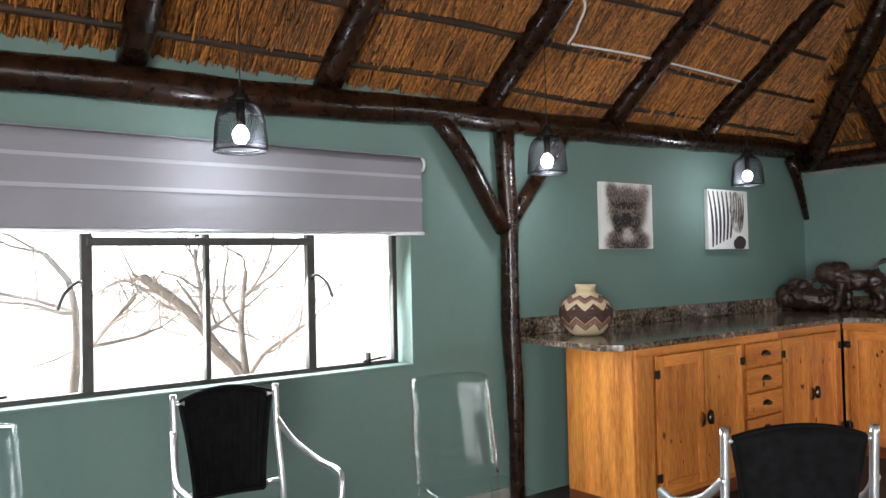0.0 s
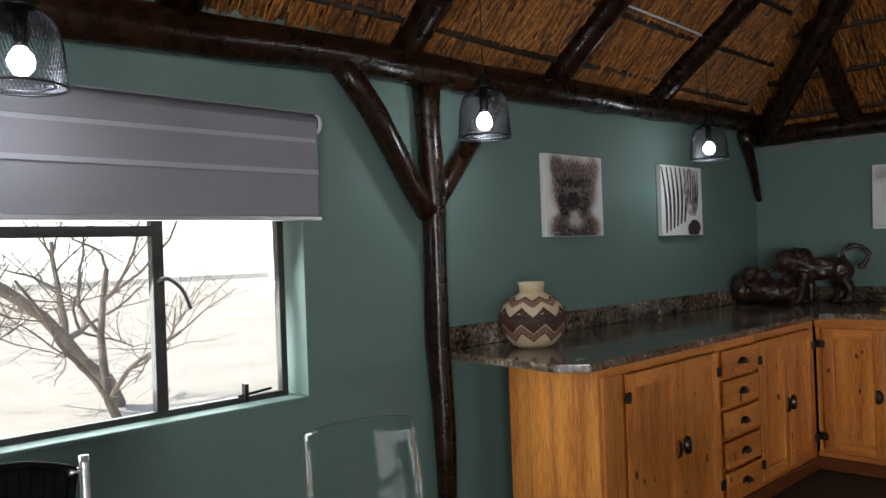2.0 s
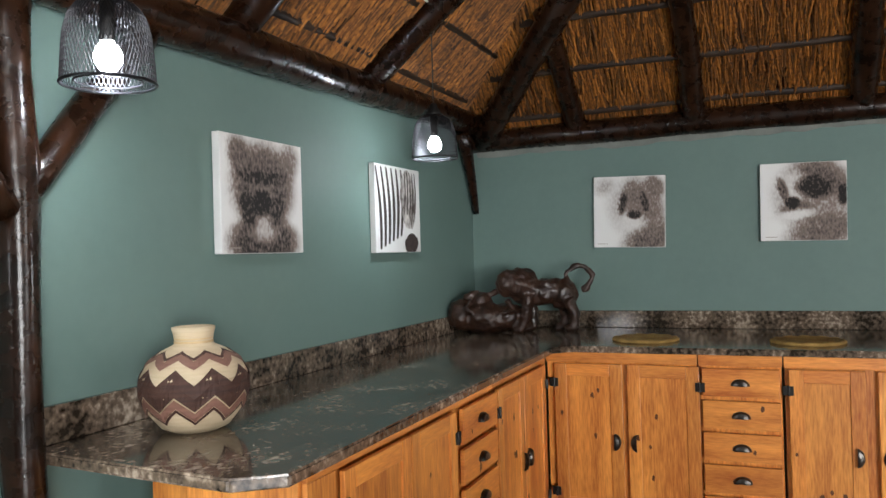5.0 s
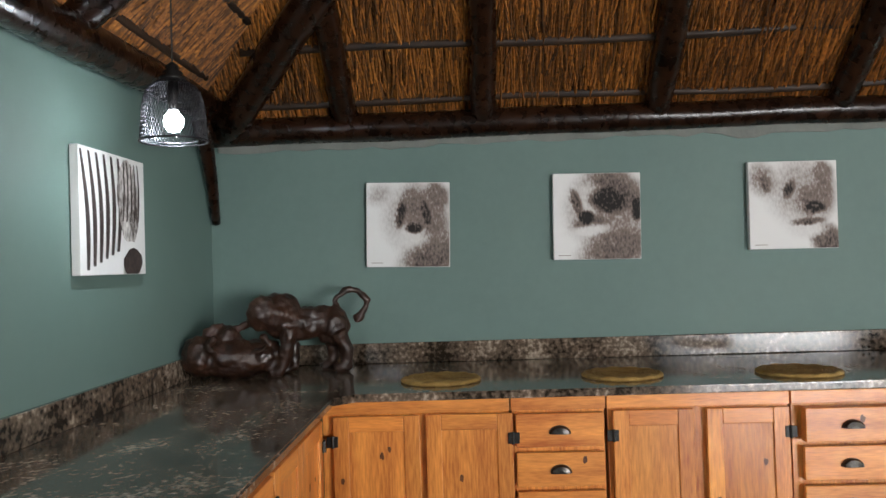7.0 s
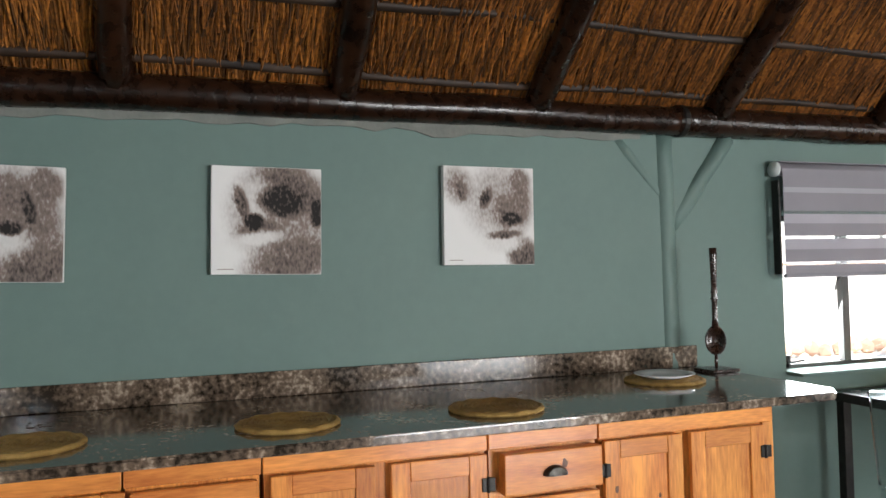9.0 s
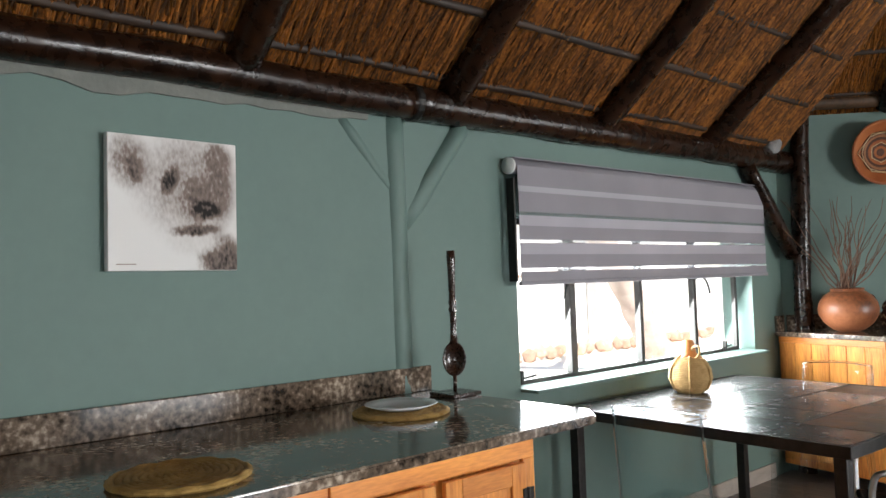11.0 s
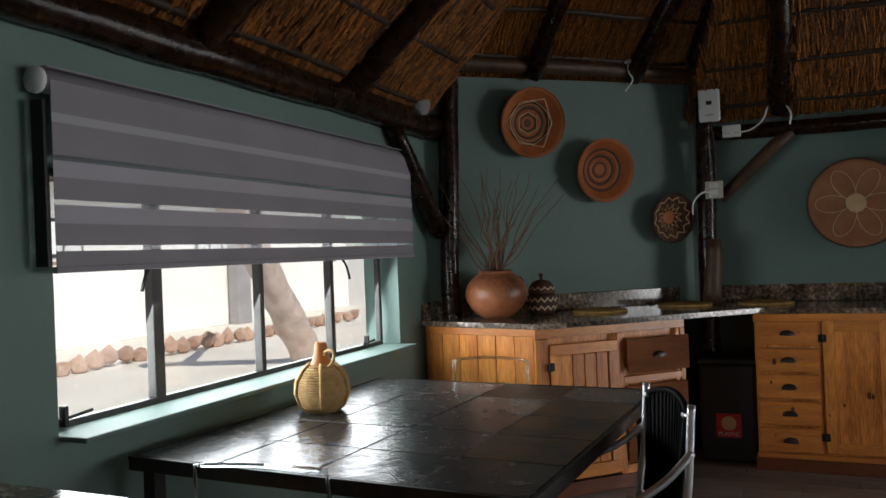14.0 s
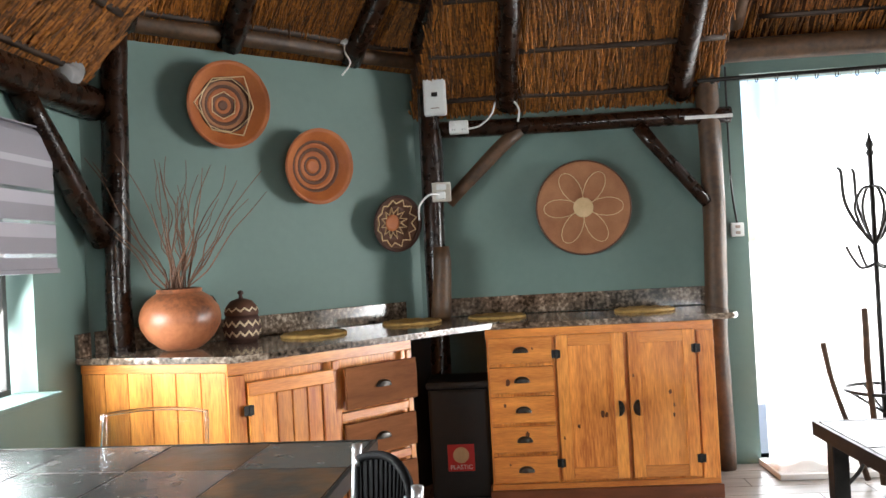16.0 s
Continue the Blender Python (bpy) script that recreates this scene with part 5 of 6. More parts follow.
for k, (dx, dy, h0) in enumerate(((0.10, 0.12, 0.98), (-0.12, 0.05, 0.86), (0.17, -0.02, 0.78), (-0.05, 0.15, 0.82))):
    stk = part("walking_stick", log((dx * 0.6, dy * 0.6, 0.03), (dx * 1.7, dy * 1.7, h0), 0.014, 0.016, 0.5, 0.03, 80 + k, 14, 8), LOG_DRY, None, "", True)
    stk.matrix_world = Matrix.Translation((1.90, -4.78, 0))
    tagged(stk, "knobbly wooden walking stick leaning in the stand", "stick", "walking sticks")

# ---- canvases ----


def canvas(m, w, h, shapes, label):
    """A stretched canvas, local x along the wall, y out of it (towards -y), z up; shapes: plain patches."""
    ob = thing("canvas_print", m, label, "picture", "canvas prints")
    part("canvas", cube(0, w, -0.032, 0, 0, h, 0.003), CANVAS, ob)
    d = -0.0325
    for kind, material, a in shapes:
        bm = bmesh.new()
        if kind == "oval":
            x, z, rx, rz, tilt = a
            seed = x * 31 + z * 17
            pts = []
            for k in range(40):
                t = 2 * math.pi * k / 40
                q = 1 + 0.10 * noise.noise(Vector((math.cos(t) * 2.2, math.sin(t) * 2.2, seed))) + 0.04 * noise.noise(Vector((math.cos(t) * 9, math.sin(t) * 9, seed)))
                px, pz = rx * q * math.cos(t), rz * q * math.sin(t)
                pts.append((x + px * math.cos(tilt) - pz * math.sin(tilt), z + px * math.sin(tilt) + pz * math.cos(tilt)))
        else:
            pts = a
        pts = [(min(max(px, 0.004), 0.996) * w, min(max(pz, 0.004), 0.996) * h) for px, pz in pts]
        f = bm.faces.new([bm.verts.new((px, d, pz)) for px, pz in pts])
        bmesh.ops.recalc_face_normals(bm, faces=[f])
        r = bmesh.ops.extrude_face_region(bm, geom=[f])
        bmesh.ops.translate(bm, vec=(0, -0.0006, 0), verts=[g for g in r["geom"] if isinstance(g, bmesh.types.BMVert)])
        bmesh.ops.recalc_face_normals(bm, faces=bm.faces)
        part("printed_patch", bm, material, ob)
        d -= 0.0007
    return ob


def stripe(x0, z0, x1, z1, w0, w1, bow=0.05):
    pts, back = [], []
    for k in range(9):
        t = k / 8
        x, z, w = x0 + (x1 - x0) * t + bow * math.sin(math.pi * t), z0 + (z1 - z0) * t, (w0 + (w1 - w0) * t) * (0.75 + 0.5 * math.sin(math.pi * t)) / 2
        pts.append((x - w, z))
        back.append((x + w, z))
    return pts + back[::-1]


STR = [("poly", INK, stripe(0.10 + i * 0.085, 0.04 + i * 0.03, 0.02 + i * 0.105, 0.97, 0.05, 0.035, 0.04)) for i in range(6)]
STR += [("oval", PRINT, (0.70, 0.62, 0.17, 0.36, 0.1)), ("oval", INK, (0.76, 0.10, 0.16, 0.12, 0.2))]
STR += [("poly", INK, stripe(0.60 + i * 0.06, 0.45, 0.62 + i * 0.055, 0.95, 0.022, 0.014, 0.02)) for i in range(5)]
NORTH = lambda x, z: pose(x, NY - 0.004, z)
EAST = lambda y, z, tilt=0: Matrix.Translation((EX - 0.004, y, z)) @ Matrix.Rotation(-math.pi / 2, 4, 'Z') @ pose(0, 0, 0, 0, tilt, 0)


def print_tone(name, w, h, ovals, grain=(40.0, 14.0)):
    """Soft brown-black ovals on white paper; ovals: x, z, rx, rz, turn, depth of tone, softness."""
    m = bpy.data.materials.new(name)
    m.use_nodes = True
    nt = m.node_tree
    n, l = nt.nodes, nt.links
    bs = n["Principled BSDF"]
    bs.inputs["Roughness"].default_value = 0.8
    tc = n.new("ShaderNodeTexCoord")
    mp = n.new("ShaderNodeMapping")
    mp.inputs["Rotation"].default_value = (radians(-90), 0, 0)
    mp.inputs["Scale"].default_value = (1 / w, 1, 1 / h)
    l.new(tc.outputs["Object"], mp.inputs["Vector"])
    sw = n.new("ShaderNodeSeparateXYZ")
    l.new(tc.outputs["Object"], sw.inputs[0])
    uv = n.new("ShaderNodeCombineXYZ")
    for i, k, q in ((0, 0, w), (1, 2, h)):
        d = n.new("ShaderNodeMath")
        d.operation = 'DIVIDE'
        d.inputs[1].default_value = q
        l.new(sw.outputs[k], d.inputs[0])
        l.new(d.outputs[0], uv.inputs[i])
    fur = n.new("ShaderNodeTexNoise")
    fur.inputs["Scale"].default_value, fur.inputs["Detail"].default_value = grain[0], 4
    st = n.new("ShaderNodeMapping")
    st.inputs["Rotation"].default_value = (0, 0, 0.9)
    st.inputs["Scale"].default_value = (1.0, 0.5, 1.0)
    l.new(uv.outputs[0], st.inputs[0])
    l.new(st.outputs[0], fur.inputs["Vector"])
    broad = n.new("ShaderNodeTexNoise")
    broad.inputs["Scale"].default_value, broad.inputs["Detail"].default_value = grain[1], 3
    l.new(uv.outputs[0], broad.inputs["Vector"])
    wob = n.new("ShaderNodeVectorMath")
    wob.operation = 'MULTIPLY_ADD'
    wob.inputs[1].default_value = (0.055, 0.055, 0)
    l.new(fur.outputs["Color"], wob.inputs[0])
    sh = n.new("ShaderNodeVectorMath")
    sh.operation = 'ADD'
    sh.inputs[1].default_value = (-0.0275, -0.0275, 0)
    l.new(uv.outputs[0], sh.inputs[0])
    l.new(sh.outputs[0], wob.inputs[2])
    tone = None
    for x, z, rx, rz, turn, depth, soft in ovals:
        el, ln, mr, mx = (n.new(k) for k in ("ShaderNodeMapping", "ShaderNodeVectorMath", "ShaderNodeMapRange", "ShaderNodeMix"))
        el.vector_type = 'TEXTURE'
        el.inputs["Location"].default_value, el.inputs["Rotation"].default_value, el.inputs["Scale"].default_value = (x, z, 0), (0, 0, turn), (rx, rz, 1)
        l.new(wob.outputs[0], el.inputs["Vector"])
        ln.operation = 'LENGTH'
        l.new(el.outputs[0], ln.inputs[0])
        mr.interpolation_type = 'SMOOTHSTEP'
        mr.inputs["From Min"].default_value, mr.inputs["From Max"].default_value = 1 + 1.1 * soft, 1 - 1.1 * soft
        l.new(ln.outputs["Value"], mr.inputs[0])
        l.new(mr.outputs[0], mx.inputs[0])
        mx.inputs[3].default_value = depth
        if tone:
            l.new(tone, mx.inputs[2])
        else:
            mx.inputs[2].default_value = 0.0
        tone = mx.outputs[0]
    gr = n.new("ShaderNodeMapRange")
    gr.inputs["From Min"].default_value, gr.inputs["From Max"].default_value = 0.3, 0.7
    gr.inputs["To Min"].default_value, gr.inputs["To Max"].default_value = 0.55, 1.75
    mixn = n.new("ShaderNodeMix")
    mixn.inputs[0].default_value = 0.35
    l.new(fur.outputs[0], mixn.inputs[2])
    l.new(broad.outputs[0], mixn.inputs[3])
    l.new(mixn.outputs[0], gr.inputs[0])
    mul = n.new("ShaderNodeMath")
    mul.operation = 'MULTIPLY'
    l.new(tone, mul.inputs[0])
    l.new(gr.outputs[0], mul.inputs[1])
    rp = n.new("ShaderNodeValToRGB")
    e = rp.color_ramp.elements
    e[0].position, e[0].color = 0.0, (0.80, 0.79, 0.77, 1)
    e[1].position, e[1].color = 1.0, (0.012, 0.009, 0.008, 1)
    k = e.new(0.45)
    k.color = (0.24, 0.185, 0.16, 1)
    l.new(mul.outputs[0], rp.inputs[0])
    l.new(rp.outputs[0], bs.inputs["Base Color"])
    n.remove(mp)
    return m


def toned_canvas(m, w, h, ovals, label, grain=(40.0, 14.0)):
    ob = canvas(m, w, h, [], label)
    part("print", cube(0.002, w - 0.002, -0.0335, -0.0322, 0.002, h - 0.002, 0), print_tone("soft_print", w, h, ovals, grain), ob)
    part("signature_line", cube(0.06 * w, 0.20 * w, -0.0340, -0.0334, 0.045 * h, 0.053 * h, 0), INK2, ob)
    return ob


MOTTLED = [(0.22, 0.82, 0.12, 0.17, 0.3, 0.55, 0.4), (0.82, 0.82, 0.12, 0.17, -0.3, 0.40, 0.5), (0.50, 0.58, 0.36, 0.36, 0, 0.62, 0.3), (0.50, 0.10, 0.40, 0.22, 0, 0.75, 0.3),
           (0.50, 0.22, 0.17, 0.12, 0, 0.22, 0.5), (0.48, 0.55, 0.11, 0.20, 0, 0.55, 0.5), (0.48, 0.66, 0.26, 0.06, 0, 0.85, 0.5), (0.47, 0.44, 0.12, 0.10, 0, 1.0, 0.4), (0.30, 0.38, 0.08, 0.16, 0.3, 0.9, 0.5), (0.66, 0.38, 0.08, 0.16, -0.3, 0.8, 0.5)]
PALE_ROUND = [(0.62, 0.58, 0.34, 0.36, 0, 0.30, 0.5), (0.85, 0.84, 0.13, 0.15, 0.4, 0.50, 0.4), (0.16, 0.86, 0.13, 0.10, 0.5, 0.22, 0.7), (0.80, 0.12, 0.36, 0.20, 0.4, 0.60, 0.5), (0.82, 0.52, 0.14, 0.30, 0.2, 0.45, 0.6),
              (0.57, 0.72, 0.13, 0.20, 0, 0.50, 0.6), (0.52, 0.35, 0.20, 0.12, 0, 0.08, 0.5), (0.42, 0.63, 0.05, 0.15, -0.2, 0.8, 0.4), (0.72, 0.63, 0.05, 0.15, 0.2, 0.8, 0.4), (0.58, 0.46, 0.09, 0.06, 0, 1.0, 0.4)]
DARK_PATCHED = [(0.62, 0.58, 0.42, 0.42, 0, 0.34, 0.35), (0.70, 0.80, 0.30, 0.20, -0.4, 0.62, 0.5), (0.74, 0.12, 0.40, 0.20, 0.3, 0.55, 0.5), (0.40, 0.70, 0.16, 0.20, 0, 0.12, 0.5), (0.63, 0.68, 0.19, 0.13, -0.2, 0.95, 0.4),
                (0.27, 0.66, 0.05, 0.14, 0.3, 0.70, 0.5), (0.96, 0.58, 0.06, 0.13, 0, 1.0, 0.3), (0.44, 0.42, 0.20, 0.08, 0.2, 0.55, 0.5), (0.38, 0.49, 0.085, 0.07, 0, 1.05, 0.35), (0.40, 0.33, 0.24, 0.06, 0.15, 0.05, 0.5)]
PALE_SIDE = [(0.62, 0.66, 0.34, 0.34, 0, 0.26, 0.5), (0.16, 0.80, 0.14, 0.18, 0.3, 0.34, 0.5), (0.19, 0.75, 0.05, 0.09, 0.3, 0.60, 0.6), (0.84, 0.86, 0.11, 0.12, 0, 0.45, 0.4), (0.85, 0.62, 0.10, 0.22, 0, 0.48, 0.6), (0.88, 0.08, 0.16, 0.20, 0.5, 0.62, 0.4),
             (0.68, 0.55, 0.12, 0.16, 0, 0.50, 0.5), (0.66, 0.22, 0.20, 0.09, 0, 0.06, 0.5), (0.46, 0.68, 0.05, 0.10, -0.4, 0.75, 0.5), (0.74, 0.47, 0.11, 0.06, 0, 0.9, 0.4), (0.66, 0.31, 0.16, 0.035, 0.1, 0.7, 0.6)]
toned_canvas(NORTH(3.25, 1.466), 0.525, 0.442, MOTTLED, "square white canvas with dark mottled charcoal shapes", (40.0, 22.0))
toned_canvas(EAST(2.634, 1.456, 1.5), 0.432, 0.437, PALE_ROUND, "square white canvas with grey-brown charcoal shapes")
toned_canvas(EAST(1.668, 1.463, 1.0), 0.447, 0.443, DARK_PATCHED, "square white canvas with brown and black charcoal shapes")
toned_canvas(EAST(0.672, 1.484, 0.5), 0.445, 0.446, PALE_SIDE, "square white canvas with soft brown charcoal shapes")
canvas(NORTH(4.43, 1.458), 0.53, 0.45, STR, "square canvas of bold black and white stripes")

# ---- pendant lamps ----


def pendant(x, y, z, top, label):
    """z: the bulb's height."""
    p = thing("pendant_lamp", (x, y, z), label, "lamp", "pendant lamps")
    prof = [(0.038, 0.145), (0.070, 0.128), (0.092, 0.095), (0.102, 0.050), (0.106, 0.0), (0.109, -0.045), (0.110, -0.062)]
    # the wire gauze: two sets of slanting wires
    bm = bmesh.new()
    n = 62
    zs, rs = [q[1] for q in prof][::-1], [q[0] for q in prof][::-1]
    for sgn in (1, -1):
        for k in range(n):
            pts = []
            for i in range(10):
                t = i / 9
                zz = -0.062 + t * 0.207
                a = 2 * math.pi * (k / n) + sgn * t * 0.75
                r = float(np.interp(zz, zs, rs))
                pts.append((r * math.cos(a), r * math.sin(a), zz))
            tube(bm, pts, 0.0011, 3, False)
    tagged(part("wire_shade", bm, MESH, p, "grey wire gauze shade"), kind="stuff")
    part("rim", tube(bmesh.new(), [(0.110 * math.cos(a), 0.110 * math.sin(a), -0.064) for a in [2 * math.pi * k / 40 for k in range(41)]], 0.004, 6, False), MESH, p, "", True)
    part("inner_rim", tube(bmesh.new(), [(0.078 * math.cos(a), 0.078 * math.sin(a), -0.058) for a in [2 * math.pi * k / 40 for k in range(41)]], 0.003, 6, False), MESH, p, "", True)
    part("cap", lathe([(0.040, 0.143), (0.044, 0.150), (0.030, 0.160), (0.034, 0.168), (0.020, 0.178), (0.022, 0.190), (0.008, 0.202), (0.0, 0.205)], 24), IRON, p, "", True)
    part("bulb_holder", tube(bmesh.new(), [(0, 0, 0.145), (0, 0, 0.04)], 0.018, 14), IRON, p, "", True)
    part("bulb", lathe([(0.0, -0.035), (0.02, -0.030), (0.032, -0.012), (0.034, 0.005), (0.028, 0.022), (0.017, 0.036), (0.015, 0.045)], 24), BULB, p, "lit cool white bulb", True)
    part("flex", tube(bmesh.new(), [(0, 0, 0.2), (0, 0, top - z)], 0.003, 6), WIRE_B, p)
    part("ceiling_rose", lathe([(0.0, top - z - 0.03), (0.04, top - z - 0.028), (0.05, top - z), (0.0, top - z + 0.01)], 20), IRON, p, "", True)
    return p


for x, z in ((0.65, 1.94), (2.43, 1.945), (4.42, 1.965)):
    pendant(x, 3.08, z, roof_z("north", x, 3.08) - 0.02, "black wire gauze pendant lamp with a lit bulb")
    lamp("bulb_light", 'POINT', 4.5, Matrix.Translation((x, 3.08, z - 0.045)), (0.84, 0.92, 1.0), r=0.03)
tagged(cable("cable", [(0.2, 2.80, roof_z("north", 0, 2.80) - 0.045), (1.9, 2.80, roof_z("north", 0, 2.80) - 0.05), (2.45, 2.82, roof_z("north", 0, 2.82) - 0.05), (2.56, 2.95, roof_z("north", 0, 2.95) - 0.06), (2.60, 3.06, roof_z("north", 0, 3.06) - 0.03)], 0.007, WIRE_W, ""), "white flex along a batten to the lamp", "cable")
tagged(cable("cable", [(2.62, 3.05, roof_z("north", 0, 3.05) - 0.04), (3.2, 3.03, roof_z("north", 0, 3.03) - 0.045), (3.9, 3.04, roof_z("north", 0, 3.04) - 0.04), (4.42, 3.06, roof_z("north", 0, 3.06) - 0.03)], 0.007, WIRE_W, ""), "white flex running between two pendant lamps", "cable")

# ---- on the long worktop ----
vs = thing("basket_vase", (2.81, 3.17, CT + 0.001), "round woven vase with black and cream zigzag bands", "vase")
VP = [(1.14 * p, 1.08 * q) for p, q in [(0.0, 0.0), (0.06, 0.0), (0.085, 0.012), (0.118, 0.055), (0.135, 0.105), (0.132, 0.15), (0.112, 0.188), (0.078, 0.215), (0.052, 0.228), (0.047, 0.235), (0.050, 0.255), (0.055, 0.275), (0.048, 0.277), (0.040, 0.24), (0.0, 0.22)]]
part("body", lathe(VP[:10], 44), CREAM, vs, "", True)
part("neck", lathe(VP[9:], 36), CREAM, vs, "cream coiled neck", True)
vpr = lambda z: float(np.interp(z, [q[1] for q in VP[1:10]], [q[0] for q in VP[1:10]])) + 0.0045
for z, amp, w, m in ((0.058, 0.042, 0.009, BROWN), (0.077, 0.042, 0.026, DUSKY), (0.132, 0.044, 0.074, BROWN), (0.212, 0.026, 0.022, DUSKY), (0.224, 0.018, 0.007, BROWN)):
    zigzag(vs, vpr, z, amp, 9, w, m)
for z in (0.245, 0.255, 0.265):
    part("neck_coil", tube(bmesh.new(), [(0.0525 * math.cos(a), 0.0525 * math.sin(a), z) for a in [2 * math.pi * k / 30 for k in range(31)]], 0.004, 6, False), STRAW, vs)


def blob(bm, x, y, z, rx, ry, rz, turn=0.0, sub=3):
    r = bmesh.ops.create_icosphere(bm, subdivisions=sub, radius=1)
    mm = pose(x, y, z, 0, turn, 0) @ Matrix.Diagonal((rx, ry, rz, 1))
    bmesh.ops.transform(bm, matrix=mm, verts=r["verts"])


# carved group: two plain animal-like masses, x along the group
bm = bmesh.new()
blob(bm, -0.22, 0.0, 0.10, 0.20, 0.12, 0.10, 5)
blob(bm, -0.36, -0.02, 0.12, 0.09, 0.10, 0.10)
blob(bm, -0.10, 0.02, 0.10, 0.14, 0.11, 0.085)
blob(bm, -0.24, 0.0, 0.20, 0.06, 0.06, 0.06)
blob(bm, 0.14, 0.02, 0.25, 0.19, 0.085, 0.085, -8)
blob(bm, 0.02, 0.01, 0.30, 0.11, 0.10, 0.11)
blob(bm, -0.06, -0.02, 0.31, 0.085, 0.08, 0.085)
blob(bm, 0.28, 0.02, 0.23, 0.09, 0.085, 0.10)
for x, xb, y, z in ((0.05, 0.0, -0.05, 0.24), (0.30, 0.33, -0.05, 0.2), (0.27, 0.28, 0.07, 0.2), (0.05, 0.08, 0.07, 0.24)):
    tube(bm, curve([(x, y, z), ((x + xb) / 2 + 0.02, y, z * 0.55), (xb, y, 0.03), (xb - 0.05, y, 0.015)], 5), [0.045 - 0.022 * k / 15 for k in range(16)], 10)
tube(bm, curve([(0.34, 0.02, 0.29), (0.30, 0.02, 0.36), (0.38, 0.02, 0.41), (0.46, 0.02, 0.36), (0.44, 0.02, 0.28), (0.40, 0.02, 0.26)], 6), [0.017] * 25 + [0.022] * 6, 10)
tube(bm, curve([(-0.28, -0.09, 0.12), (-0.33, -0.12, 0.17), (-0.29, -0.12, 0.21)], 5), 0.016, 8)
tube(bm, curve([(-0.12, -0.09, 0.12), (-0.05, -0.12, 0.16), (-0.08, -0.12, 0.21)], 5), 0.016, 8)
for x, y, z in ((-0.30, 0.02, 0.2), (-0.18, 0.03, 0.2)):
    tube(bm, curve([(x, y, z - 0.05), (x - 0.02, y - 0.02, z + 0.03), (x + 0.05, y - 0.02, z + 0.06)], 5), [0.03] * 6 + [0.02] * 5, 8)
lion = part("carved_statue", bm, BRONZE, None, "", True)
lion.matrix_world = Matrix.Translation((5.53, 3.03, CT + 0.001)) @ Matrix.Rotation(math.radians(-70), 4, 'Z') @ Matrix.Scale(0.96, 4)
rm = lion.modifiers.new("fuse", 'REMESH')
rm.mode, rm.voxel_size, rm.use_smooth_shade = 'VOXEL', 0.008, True
grain = bpy.data.textures.new("chisel", 'CLOUDS')
grain.noise_scale, grain.noise_depth = 0.05, 3
dm = lion.modifiers.new("chisel", 'DISPLACE')
dm.texture, dm.strength, dm.mid_level = grain, 0.035, 0.5
tagged(lion, "dark carved wooden statue group on the granite corner", "statue")

pl = thing("dinner_plate", (5.50, -0.21, CT + 0.0155), "white china plate on a straw place mat", "plate")
part("plate", lathe([(0, 0.004), (0.075, 0.004), (0.09, 0.012), (0.128, 0.022), (0.131, 0.020), (0.09, 0.006), (0.07, 0.0), (0, 0.0)], 48), CHINA, pl, "", True)

sp = thing("wooden_spoon", (5.67, -0.625, CT + 0.001), "tall dark carved spoon standing on a wooden base", "spoon")
part("base", cube(-0.075, 0.075, -0.075, 0.075, 0, 0.014, 0.003), SPOON, sp)
part("stem", tube(bmesh.new(), [(0, 0, 0.012), (0, 0, 0.08)], 0.008, 10), SPOON, sp, "", True)
bw = lathe([(0.0, -0.036), (0.022, -0.030), (0.036, -0.012), (0.040, 0.004), (0.036, 0.006), (0.028, -0.010), (0.0, -0.020)], 28)
bw.transform(Matrix.Translation((0, 0, 0.145)) @ pose(0, 0, 0, 0, 0, -38) @ pose(0, 0, 0, 0, -90, 0) @ Matrix.Diagonal((1.75, 1.2, 1.0, 1)))
part("bowl", bw, SPOON, sp, "", True)
hd = bmesh.new()
tube(hd, [(0, 0, 0.205), (0, 0, 0.25), (0, 0, 0.33), (0, 0, 0.345), (0, 0, 0.36), (0, 0, 0.375), (0, 0, 0.39), (0, 0, 0.55), (0, 0, 0.585)], [0.018, 0.013, 0.013, 0.018, 0.013, 0.018, 0.013, 0.017, 0.018], 12)
part("handle", hd, SPOON, sp, "", True)

# ---- gourd on the table ----
gd = thing("woven_gourd", pose(5.57, -2.22, 0.787) @ Matrix.Scale(0.9, 4), "orange gourd bottle bound in pale palm rope", "gourd")
gp = [(0.0, 0.0), (0.06, 0.0), (0.10, 0.03), (0.122, 0.085), (0.115, 0.14), (0.085, 0.185), (0.05, 0.21)]
for i in range(21):
    t = i / 20
    z = 0.004 + 0.20 * t
    r = float(np.interp(z, [q[1] for q in gp], [max(q[0], 0.055) for q in gp]))
    part("rope_coil", tube(bmesh.new(), [(r * math.cos(a), r * math.sin(a), z) for a in [2 * math.pi * k / 36 for k in range(37)]], 0.0062, 6, False), ROPE, gd, "", True)
part("filling", lathe([(max(q[0] - 0.002, 0), q[1]) for q in gp] + [(0.0, 0.21)], 36), ROPE, gd, "", True)
for k in range(6):
    a = math.pi * k / 3
    part("binding", tube(bmesh.new(), [((q[0] + 0.008) * math.cos(a), (q[0] + 0.008) * math.sin(a), q[1] + 0.002) for q in gp[1:]], 0.008, 6), ROPE, gd, "", True)
part("neck", lathe([(0.055, 0.195), (0.042, 0.225), (0.032, 0.26), (0.027, 0.295), (0.022, 0.305), (0.0, 0.308)], 24), GOURD, gd, "smooth orange gourd neck", True)
part("handle", tube(bmesh.new(), curve([(-0.05, 0.03, 0.20), (-0.10, 0.06, 0.235), (-0.09, 0.05, 0.275), (-0.045, 0.03, 0.27), (-0.03, 0.02, 0.25)], 6), 0.0065, 6), ROPE, gd, "", True)

# ---- chairs ----


